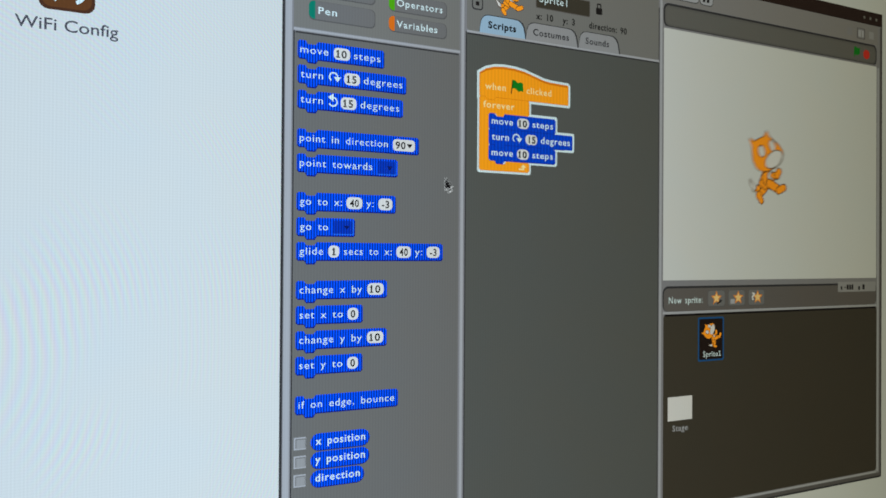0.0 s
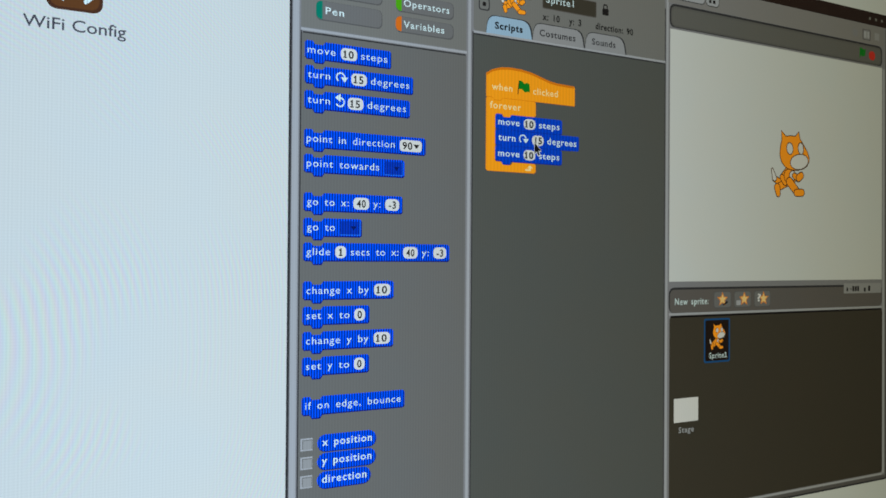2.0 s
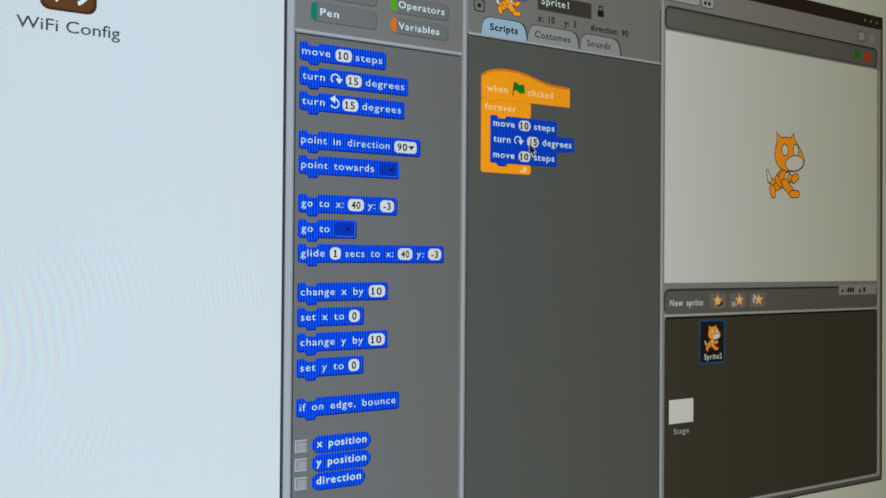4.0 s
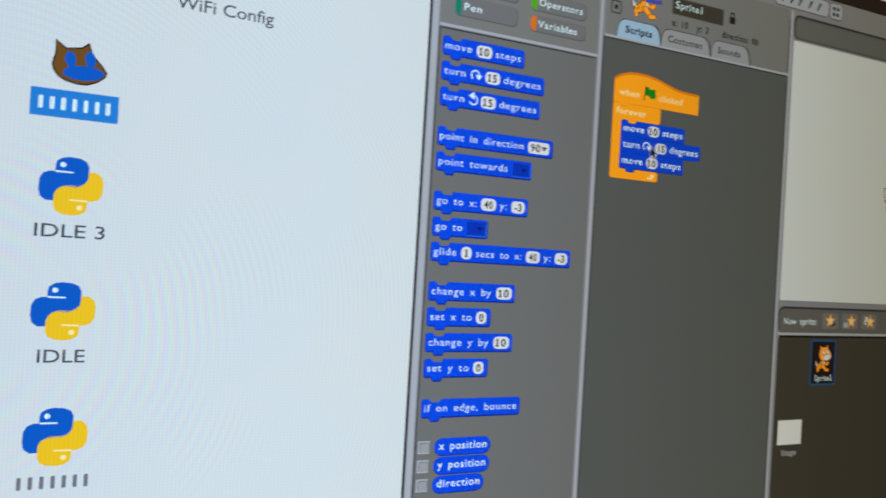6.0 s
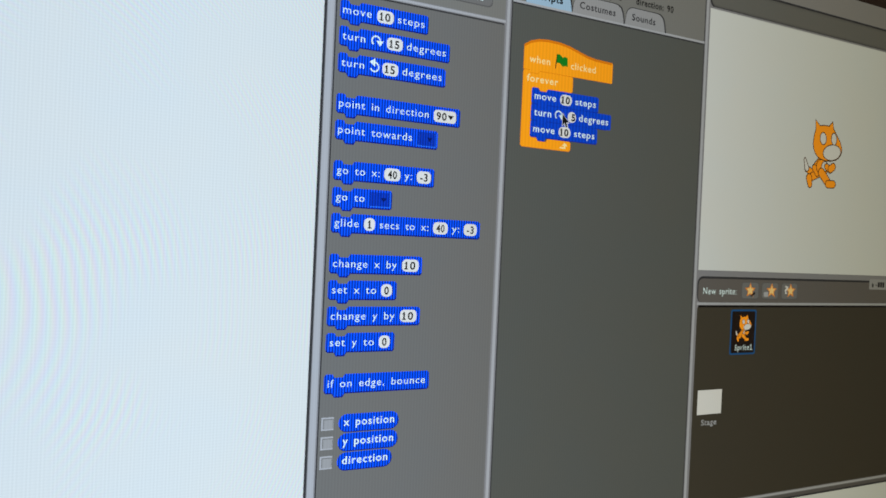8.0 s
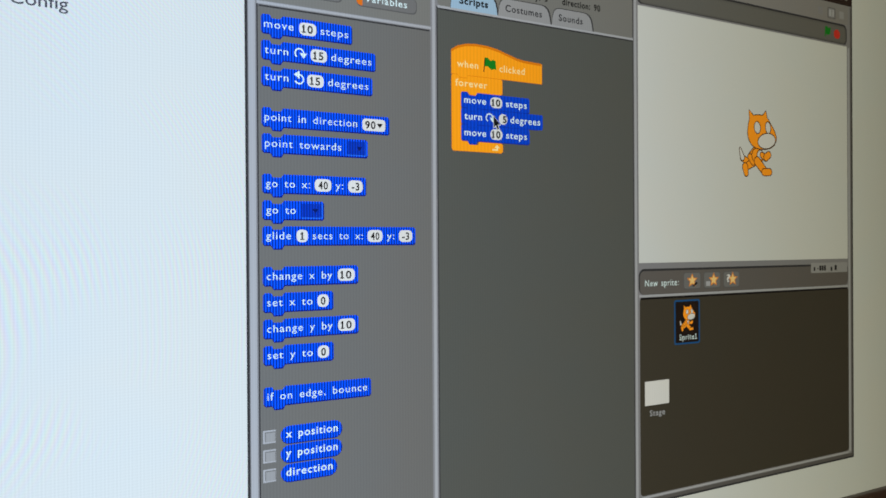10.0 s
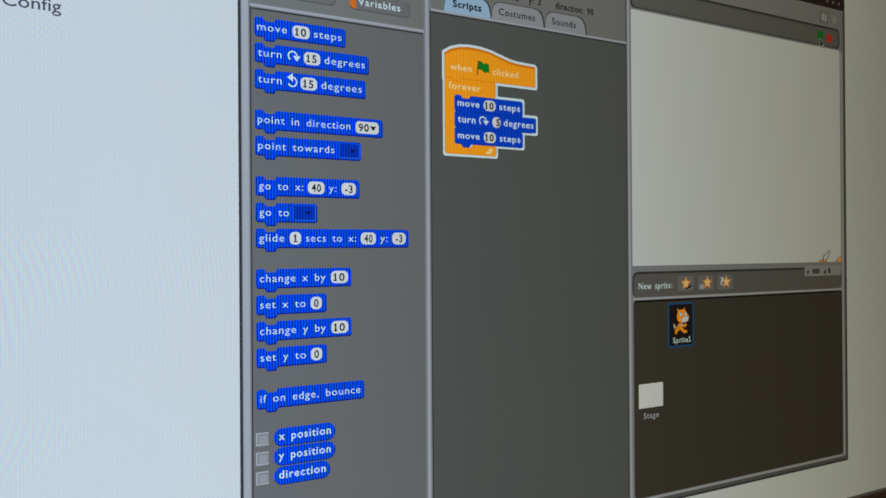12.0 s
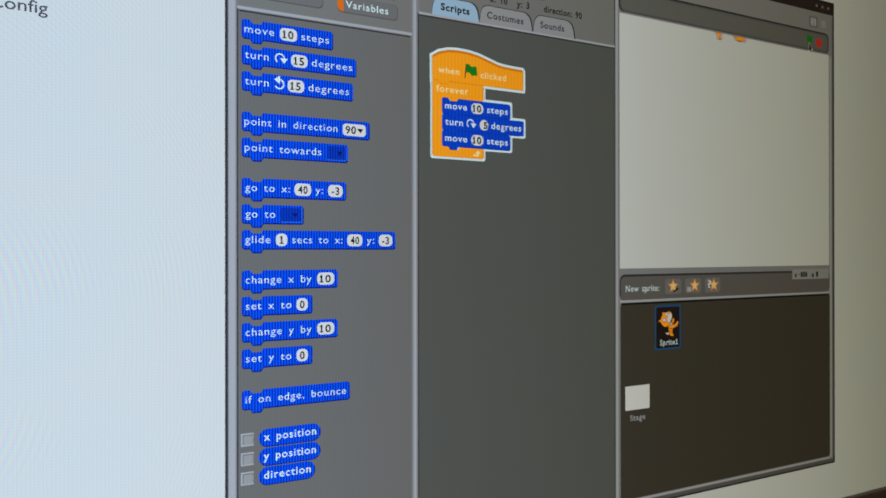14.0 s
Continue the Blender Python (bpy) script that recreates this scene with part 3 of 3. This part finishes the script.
def build_palette():
    say = "bright blue code block lettered "
    palette_block(-89, 104, [("t", "move", -533.4, -501), ("f", "10", -494.5, -474.8), ("t", "steps", -470, -437.4)], say + "move 10 steps")
    palette_block(-116.3, 132.5, [("t", "turn", -533, -507), ("a", -494.5, False), ("f", "15", -481.7, -462.7), ("t", "degrees", -457.8, -409)], say + "turn 15 degrees, clockwise arrow")
    palette_block(-144.2, 128.3, [("t", "turn", -533, -507), ("a", -495, True), ("f", "15", -485.7, -466.7), ("t", "degrees", -461.8, -413)], say + "turn 15 degrees, anticlockwise arrow")
    palette_block(-187, 149.5, [("t", "point in direction", -533.4, -427.3), ("f", "90", -420.7, -392, 4, 1)], say + "point in direction 90")
    palette_block(-214.6, 122, [("t", "point towards", -533.2, -446.7), ("d", -440, -417)], say + "point towards")
    palette_block(-257.2, 119.8, [("t", "go to x:", -532.8, -483.4), ("f", "40", -478, -458.6), ("t", "y:", -453.6, -444.6), ("f", "-3", -438.5, -420.8)], say + "go to x 40, y -3")
    palette_block(-285.2, 69, [("t", "go to", -532.5, -499.8), ("d", -493.4, -470)], say + "go to")
    palette_block(-312.5, 182.4, [("t", "glide", -532.9, -505.3), ("f", "1", -499.1, -486.2), ("t", "secs to x:", -480.6, -421.3), ("f", "40", -415.3, -396.4), ("t", "y:", -391, -381.5), ("f", "-3", -375.5, -358)], "bright blue code block lettered glide to x and y")
    palette_block(-355.4, 109.2, [("t", "change x by", -532.4, -458.3), ("f", "10", -451.7, -431.2)], say + "change x by 10")
    palette_block(-383.2, 79.2, [("t", "set x to", -532.1, -481.6), ("f", "0", -475.7, -462.6)], say + "set x to 0")
    palette_block(-411, 109.2, [("t", "change y by", -532.4, -458.3), ("f", "10", -451.7, -431.2)], say + "change y by 10")
    palette_block(-439, 79.2, [("t", "set y to", -532.1, -481.6), ("f", "0", -475.7, -462.6)], say + "set y to 0")
    palette_block(-482.6, 124.2, [("t", "if on edge, bounce", -532.5, -417)], say + "if on edge, bounce")
    for v, b, text, ta, tb in ((-534.8, -447.6, "x position", -512.6, -453.1), (-555.3, -447.8, "y position", -512.8, -453.4), (-575.8, -454, "direction", -512.4, -459.4)):
        r = thing("value_block", -518, v, 7, "bright blue rounded block lettered " + text, "code block", "value blocks in the palette")
        plate("edge", rect(-518, v - 10.4, b + 0.3, v + 8.6, 9.5), 6.6, BLUEDARK, r)
        plate("body", rect(-518.2, v - 9.4, b, v + 9.2, 9.3), 7, BLUE, r, "bright blue rounded block")
        words("lettering", text, ta, tb, v - 3.2, 12, 9, WHITE, r, 0.014)
        c = thing("check_box", -530.5, v, 6, "small unticked pale grey check box", "check box", "check boxes in the palette")
        plate("border", rect(-537.5, v - 6.9, -523.6, v + 6.9), 6.2, LIGHT, c)
        plate("shade", rect(-535.6, v - 5.2, -523.9, v + 5.2), 6.6, PILL, c)
        plate("inside", rect(-534.6, v - 5.6, -524.6, v + 4.2), 7, TAB2, c)


MOVING = {}
HAT = [(-303.2, -127.6), (-294.5, -127.6), (-292, -131), (-282, -131), (-279.5, -127.6), (-168.2, -127.6), (-167.8, -126), (-167.8, -103.5), (-169, -102), (-182, -101.6), (-196, -101), (-207, -99.6), (-222, -95.5), (-236, -91.6), (-252, -89.2), (-268, -88.7), (-282, -90), (-294, -93.5), (-303.2, -99)]
LOOP = [(-303.2, -217.6), (-301.2, -219.6), (-231.3, -219.6), (-229.3, -217.6), (-229.3, -209.6), (-231, -208), (-264, -208), (-266, -211.6), (-276, -211.6), (-278.5, -208), (-288.5, -208), (-290.2, -206.5), (-290.2, -149.5), (-288.5, -147.6), (-280, -147.6), (-277.5, -151), (-268, -151), (-265.5, -147.6), (-231.5, -147.6), (-229.6, -145.6), (-229.6, -130), (-231, -128.2), (-279.5, -128.2), (-282, -131.6), (-292, -131.6), (-294.5, -128.2), (-301.5, -128.2), (-303.2, -130)]


def build_script():
    # pale outline that shows while the script runs
    g = thing("glow_outline", -250, -150, 7, "pale outline glowing round the running script", "outline")
    plates("outline_body", [(grown(HAT, 3.6), 6.0, 0), (rect(-306.2, -222.8, -226.5, -126, 3), 6.0, 0)], [WHITE], g)
    plate("outline_strip", rect(-292, -169.5, -185, -144.8, 3), 6.0, WHITE, g)
    MOVING["outline_end"] = plate("outline_strip", rect(-292, -190, -157.4, -164.4, 3), 6.0, WHITE, g)
    plate("outline_strip", rect(-292, -209.8, -185, -184, 3), 6.0, WHITE, g)
    MOVING["outline"] = g
    h = thing("hat_block", -303, -127, 7, "orange curved-top code block lettered when flag clicked", "code block", "blocks of the script")
    plate("edge", grown(HAT, 0.5), 6.5, ORANGEDARK, h)
    plate("rim", HAT[8:] + [(a, b - 2.6) for a, b in reversed(HAT[8:])], 7.2, ORANGEDARK, h, "darker curved rim")
    plate("body", HAT, 7, ORANGE, h, "warm orange block")
    words("lettering", "when", -295.4, -265.2, -118.6, 12, 9, CREAM, h, 0.01)
    words("lettering", "clicked", -233.7, -195, -118.6, 12, 9, CREAM, h, 0.01)
    f = plate("flag", [(-256.4, -114.5), (-251, -113.6), (-246, -117.6), (-241.5, -116.2), (-238.6, -117), (-239.4, -106.2), (-243, -105), (-247, -106.6), (-251, -103.4), (-255.4, -103.2)], 9, GREEN, h, "small green flag")
    plate("pole", [(-257.6, -121), (-256.4, -121), (-254.2, -104), (-255.6, -104)], 9, INK, f)
    c = thing("loop_block", -303, -219, 7, "orange bracket-shaped code block lettered forever", "code block", "blocks of the script")
    plate("edge", grown(LOOP, 0.5), 6.5, ORANGEDARK, c)
    plate("body", LOOP, 7, ORANGE, c, "warm orange bracket")
    words("lettering", "forever", -298, -252, -141.6, 12, 9, CREAM, c, 0.012)
    plate("return_arrow", [(-245, -217), (-236.5, -217), (-236.5, -213.6), (-233.5, -213.6), (-238, -209.6), (-242, -213.6), (-239, -213.6), (-239, -215), (-245, -215)], 9, CREAM, c)
    for v, tag in ((-148, 0), (-187.4, 1)):
        b = thing("script_block", -290, v, 7.6, "blue code block lettered move 10 steps", "code block", "blocks of the script")
        plate("edge", block_outline(-290, v - 0.8, 102.2, 19.2), 7.3, BLUE2DARK, b)
        plate("body", block_outline(-290, v, 102, 19), 7.6, BLUE2, b, "blue block")
        fill2(b, v - 9.6, [("t", "move", -285.8, -254), ("f", "10", -247.8, -229.6), ("t", "steps", -224.2, -192)])
    v = -167.6
    b = thing("script_block", -290, v, 7.6, "blue code block lettered turn degrees with a number field", "code block", "blocks of the script")
    plate("edge", block_outline(-290, v - 0.8, 118, 19.2), 7.3, BLUE2DARK, b)
    plate("body", block_outline(-290, v, 118, 19.2), 7.6, BLUE2, b, "blue block")
    m = v - 9.8
    words("lettering", "turn", -285.4, -260, m - 3.6, 12, 9, WHITE, b, 0.014)
    turn_arrow("turn_arrow", -249, m + 0.4, False, 9, WHITE, b)
    plate("input_field", rect(-235, m - 6.6, -222.5, m + 6.6, 6), 8, FIELD, b, "white number field")
    MOVING["field_end"] = plate("field_end", rect(-229.5, m - 6.6, -216.8, m + 6.6, 6), 8.1, FIELD, b, "white number field")
    MOVING["highlight"] = plate("highlight", rect(-233, m - 5.6, -219, m + 5.6, 1), 8.4, glow("lit_highlight", 52, 58, 66), b, "dark text highlight")
    MOVING["tens"] = words("digit_one", "1", -230.0, -228.3, m - 4.2, 12, 9, INK, b, 0.035)
    MOVING["ones"] = words("digit_five", "5", -225.2, -219.4, m - 4.2, 12, 9, INK, b, 0.035)
    e = plate("end_piece", rect(-213.6, v - 19.4, -160.4, v - 0.1, 2), 8.6, BLUE2, b, "blue block end")
    words("lettering", "degrees", -211.2, -164.7, m - 3.6, 12, 9.4, WHITE, e, 0.014)
    MOVING["end"] = e


def fill2(b, v, items):
    for k, text, a, c in items:
        if k == "t":
            words("lettering", text, a, c, v - 3.6, 11.6, 9, WHITE, b, 0.014)
        else:
            f = plate("input_field", rect(a, v - 6.6, c, v + 6.6, 6), 8, FIELD, b, "white number field")
            words("number", text, a + 3.2, c - 3.2, v - 4.2, 12, 9, INK, f, 0.032)
            one_foot(a + 4.0, v - 4.2, 4.2, 9.2, INK, f)


# ---- figures, pointer, icons ----
def figure_mesh(name, size, layer, line=False):
    """A plain orange and white shape with pointed ears and a tail, upright, about its middle; line: a blue bar that shows its heading."""
    head = [(20, -8.2), (32, -5.5), (40, -1), (44.8, 6), (45.2, 12), (41, 21), (33, 30), (27, 37), (23.5, 40), (20.7, 50.7), (13.5, 43.4), (2, 43.4), (-8.7, 41.8), (-18.7, 50),
            (-17, 36), (-20, 27), (-21.7, 15), (-20, 7), (-16.9, 1.4), (-10, -4.5), (-1.8, -7.6), (9, -8.8)]
    pieces = [
        (limb(-17, -31, -34, -25, 4.4, 4), 0.0, 0), (limb(-34, -24, -39, -11, 4.0, 1.4), 0.08, 1),
        (limb(-2, -27, -24, -37, 6, 5), 0.1, 0), (limb(-28, -38, -25.5, -48, 5.6, 4), 0.17, 0),
        (limb(-6, -12, -17, -22, 4.6, 4.2), 0.1, 0), (limb(-17, -22, -10, -30, 4.2, 4), 0.17, 0),
        (oval(1, -20, 13, 11, -20), 0.25, 0), (oval(7, -18, 6.5, 7, -20), 0.33, 1),
        (limb(0, -28, 16, -42, 6.4, 6), 0.42, 0), (limb(16, -44.5, 29, -43.8, 5, 5), 0.49, 0),
        (limb(11, -18, 20, -22, 3.8, 4.8), 0.42, 0), (limb(21, -21, 27, -17, 5.2, 5), 0.49, 0),
        (head, 0.6, 0), (oval(22.5, 4.4, 20.5, 11.2, 10), 0.68, 1), (oval(0.5, 24, 6.6, 8.6, 8), 0.68, 1), (oval(26, 25.5, 5.6, 8.6, 8), 0.68, 1)]
    if line:
        pieces.append((limb(2, -6, 48, -4, 3.4, 3.4), 0.8, 3))
    vs, fs, sl = [], [], []
    for pts, z, slot in pieces:
        for grow, dz, mat in ((1.5, -0.04, 2), (0, 0, slot)):
            p = [(a * size, b * size) for a, b in (grown(pts, grow) if grow else pts)]
            n, o = len(p), len(vs)
            vs += [(a * S, -(layer + (z + dz) * 2) * L, b * S) for a, b in p]
            fs.append(tuple(range(o, o + n)))
            sl.append(mat)
    me = bpy.data.meshes.new(name)
    me.from_pydata(vs, [], fs)
    for m in (FIGURE, FIELD, OUTLINE, VIOLET):
        me.materials.append(m)
    me.polygons.foreach_set("material_index", sl)
    me.update()
    return me


def build_figures():
    ob = tagged(new("stage_figure", figure_mesh("stage_figure", 1.0, 0)), "small orange and white pointed-eared figure on the white stage", "figure")
    ob.location = spot(250, -178, 1.7)
    MOVING["figure"] = ob
    ob = tagged(new("tile_figure", figure_mesh("tile_figure", 0.37, 0)), "tiny orange and white figure on the black tile", "figure")
    ob.location = spot(94, -441, 6.2)
    MOVING["tile"] = ob
    ob = tagged(new("header_figure", figure_mesh("header_figure", 0.5, 0, True)), "tiny orange and white figure with a blue bar, in a header", "figure")
    ob.location = spot(-263, 6, 6)
    MOVING["header"] = ob
    p = thing("mouse_pointer", 0, 0, 12, "small black arrow pointer with a pale edge", "pointer")
    arrow = [(0, 0), (0, -14), (3.2, -11), (5.6, -16.2), (7.9, -15.1), (5.7, -10.1), (9.9, -9.9)]
    plate("border", grown(arrow, 1.1), 11.6, FIELD, p)
    plate("arrow", arrow, 12, glow("lit_pointer", 22, 22, 24), p)
    MOVING["pointer"] = p


def mark(u, v, flip, mat, spotmat, layer, parent):
    """One half of the two-coloured mark: a plain hooked rounded shape."""
    p = [(-26, -4), (-24.5, -10), (-20, -13.5), (-13.5, -13.5), (-13.5, -8), (-11, -3), (-6, -0.8), (4, -0.8), (9, 1.2), (12.8, 5.5), (13.6, 10), (13.6, 18), (11.5, 22.5), (6, 25), (-2, 25.6), (-8, 24.6), (-12.5, 21.5), (-13.4, 18), (-13.4, 12.4), (-18, 12.2), (-23, 10), (-25.5, 5)]
    s = -1 if flip else 1
    h = plate("mark_half", [(u + s * a, v + s * b) for a, b in p], layer, mat, parent, "plain yellow hooked shape" if flip else "plain blue hooked shape")
    plate("mark_slot", limb(u - s * 12.6, v + s * 12.3, u + s * 0.6, v + s * 12.1, 0.8, 0.7, 3), layer + 0.5, spotmat, h)
    plate("mark_dot", oval(u - s * 7.4, v + s * 18.4, 2.4, 2.4, 0, 12), layer + 0.5, spotmat, h)


def icon_bars(ic, spans, mat=None):
    """Unread label: short plain bars in place of the letters."""
    for a, b, v, h in spans:
        n = max(1, round((b - a) / 9))
        step = (b - a + 3.0) / n
        for i in range(n):
            u = a + i * step
            plate("label_bar", rect(u + 0.8, v - h / 2, u + step - 4.6, v + h / 2, 1), 1.6, mat or GREYINK, ic, "plain label bar")


def build_icons():
    ic = thing("desktop_icon", -890, -230, 1, "brown and blue rounded desktop icon with a selected blue label", "icon", "desktop icons")
    face = [(-910.4, -180), (-908.5, -186), (-905, -190), (-899.8, -192.8), (-891, -194.8), (-883, -194.6), (-875, -191), (-869, -185.5), (-868, -182), (-872, -176), (-878, -169.5), (-880.6, -166),
            (-883.2, -157.6), (-888, -162), (-894, -163.2), (-901, -164.4), (-908.8, -157.8), (-908.2, -169), (-909.6, -175)]
    face = [(u, -194 + (v + 194) * 0.94) for u, v in face]
    plate("picture", grown(face, 1.3), 0.9, INK, ic, "thin dark outline")
    plate("picture_face", face, 1.2, BROWN, ic, "plain brown pointed-eared shape")
    plate("picture_patch", oval(-886, -185.4, 16.4, 6.6, 4), 1.6, LOGOBLUE, ic, "plain blue oval")
    for u, v in ((-897, -174.6), (-881, -172.6)):
        plate("picture_patch", oval(u, v, 4.4, 7, 8), 1.5, LOGOBLUE, ic, "plain blue oval")
    plate("label_box", rect(-926.5, -226.6, -855.6, -202.3), 1.2, SELECT, ic, "blue selected label")
    icon_bars(ic, [(-921, -861, -214.5, 11)], WHITE)
    for v, text, a, b, line in ((-285.8, "IDLE 3", -917, -860.5, -331), (-396, "IDLE", -908.5, -870.5, -441), (-506.3, "Games", -914, -856, -573)):
        ic = thing("desktop_icon", -890, v - 40, 1, "blue and yellow two-part desktop icon with a grey label", "icon", "desktop icons")
        mark(-890, v, False, LOGOBLUE, WHITE, 1.2, ic)
        mark(-890, v, True, LOGOYELLOW, CREAM, 1.2, ic)
        words("lettering", text, a, b, line, 16.5, 1.6, LABELINK, ic, 0.006, gap=1.0, space=1.0)
        if text == "Games":
            icon_bars(ic, [(-919, -860, -546, 11)])
    ic = thing("desktop_icon", -766, -120, 1, "dark brown rounded desktop icon lettered WiFi Config", "icon", "desktop icons")
    plate("picture", rect(-792, -92.2, -742, -43, 9), 1.2, DARKBROWN, ic, "dark brown rounded square")
    plate("picture_face", rect(-789, -89.4, -745, -46, 8), 1.4, glow("lit_warm_brown", 112, 68, 36), ic, "lighter brown middle")
    for k in (8.5, 15.6):
        for side in (0, 180):
            span = [side + a for a in range(-62, 63, 12)]
            pts = [(-767 + (k + 3.6) * math.cos(radians(a)), -67.6 + (k + 3.6) * math.sin(radians(a))) for a in span]
            pts += [(-767 + k * math.cos(radians(a)), -67.6 + k * math.sin(radians(a))) for a in reversed(span)]
            plate("wave", pts, 1.7, WHITE, ic, "white curved bar")
    plate("wave_dot", oval(-767, -67.6, 4.2, 4.2), 1.7, WHITE, ic)
    words("lettering", "WiFi Config", -811.5, -720.5, -112.2, 16.5, 1.6, LABELINK, ic, 0.006, gap=1.0, space=1.0)
    ic = thing("desktop_icon", -890, -120, 1, "desktop icon at the head of the column, with a grey label", "icon", "desktop icons")
    plate("picture", rect(-914, -91, -866, -44, 6), 1.2, TAB2, ic)
    icon_bars(ic, [(-926, -855, -108, 9)])


# ---- what moves ----
def motions():
    eps = 0.034
    rows = [(0.0, 208, -186, -20), (0.1, 250, -178, 0), (0.2, 285.9, -184, 28), (0.3, 309.8, -203, 60), (0.4, 322, -236, 92), (0.5, 320, -284, 116), (0.6, 291, -312.4, 158), (0.7, 242, -318.7, 190),
            (0.8, 207, -311.7, 216), (0.9, 188, -285, 250), (1.0, 177, -251.5, 276), (1.1, 184, -220, 310), (1.2, 219, -190.3, 340), (1.28, 250, -178, 360), (5.0, 250, -178, 360), (11.32, 250, -178, 360),
            (11.4, 285, -182, 366), (11.5, 336, -193, 374), (11.6, 378.7, -217, 383), (11.7, 412, -251, 395), (11.8, 441.8, -292, 408), (11.9, 465, -345, 422), (12.0, 470, -378, 432), (12.1, 455, -400, 448),
            (12.3, 421, -408, 465), (12.5, 360, -409, 478), (12.6, 308, -405, 505), (12.7, 248, -398, 528), (12.8, 190, -372, 550), (12.9, 130, -345, 572), (13.0, 88, -316, 588), (13.1, 56, -273, 605), (13.2, 45, -231, 618),
            (13.3, 35, -182, 632), (13.4, 32, -143, 645), (13.5, 32, -92, 666), (13.6, 62.9, -45, 682), (13.7, 100, 8, 695), (13.8, 150, 34, 705), (13.9, 180, 41, 712), (14.0, 231, 42, 719)]
    walk(MOVING["figure"], [(t, Matrix.Translation(spot(u, v, 1.7)) @ pose(0, 0, 0, 0, a, 0)) for t, u, v, a in rows])
    walk(MOVING["header"], [(t, Matrix.Translation(spot(-263, 6, 6)) @ pose(0, 0, 0, 0, a, 0)) for t, u, v, a in rows])
    # the list's small figure turns in jumps, now and then
    rows = [(0.0, -60), (0.84, -60), (0.87, -118), (1.84, -118), (1.86, -60), (1.88, 0), (12.34, 0), (12.36, 82), (12.38, 163), (13.36, 163), (13.39, 235), (13.42, 303), (14.0, 303)]
    walk(MOVING["tile"], [(t, Matrix.Translation(spot(94, -441, 6.2)) @ pose(0, 0, 0, 0, a, 0)) for t, a in rows])
    rows = [(0.0, -351, -233), (0.1, -370, -241), (0.2, -388, -239), (0.3, -367, -237), (0.4, -155, -189), (0.5, -153.7, -187.2), (0.7, -157, -187), (0.9, -198, -182.3), (1.44, -198, -182), (1.5, -207, -179), (1.62, -226, -181),
            (2.0, -231, -180.3), (3.2, -227, -180.5), (5.3, -241.2, -176.7), (9.2, -243.1, -174.5), (10.2, -243.1, -174.5), (10.9, 425, 13), (14.0, 425, 13)]
    walk(MOVING["pointer"], [(t, Matrix.Translation(spot(u, v, 12))) for t, u, v in rows])

    def steps(spans):
        """Rows of (time, value), held and then changed within one thirtieth of a second."""
        out = []
        for i, (t, val) in enumerate(spans):
            out.append((t, val))
            end = spans[i + 1][0] - eps if i + 1 < len(spans) else 14.0
            out.append((end, val))
        return out
    g = spot(-250, -150, 7)
    walk(MOVING["outline"], [(t, Matrix.Translation(g + Vector((0, d * L, 0)))) for t, d in steps([(0.0, 0), (1.32, 1.6), (11.25, 0)])])
    walk(MOVING["highlight"], [(t, Matrix.Translation((0, d * L, 0))) for t, d in steps([(0.0, 0.9), (2.35, 0), (3.15, 0.9)])])
    walk(MOVING["tens"], [(t, Matrix.Translation((0, d * L, 0))) for t, d in steps([(0.0, 0), (6.65, 1.2)])])
    for name, du in (("ones", -4.0), ("field_end", -5.4), ("end", -6.4), ("outline_end", -6.4)):
        walk(MOVING[name], [(t, Matrix.Translation((d * S, 0, 0))) for t, d in steps([(0.0, 0), (6.65, du)])])


build_room()
build_desk()
build_monitor()
build_window()
build_palette()
build_script()
build_figures()
build_icons()
motions()
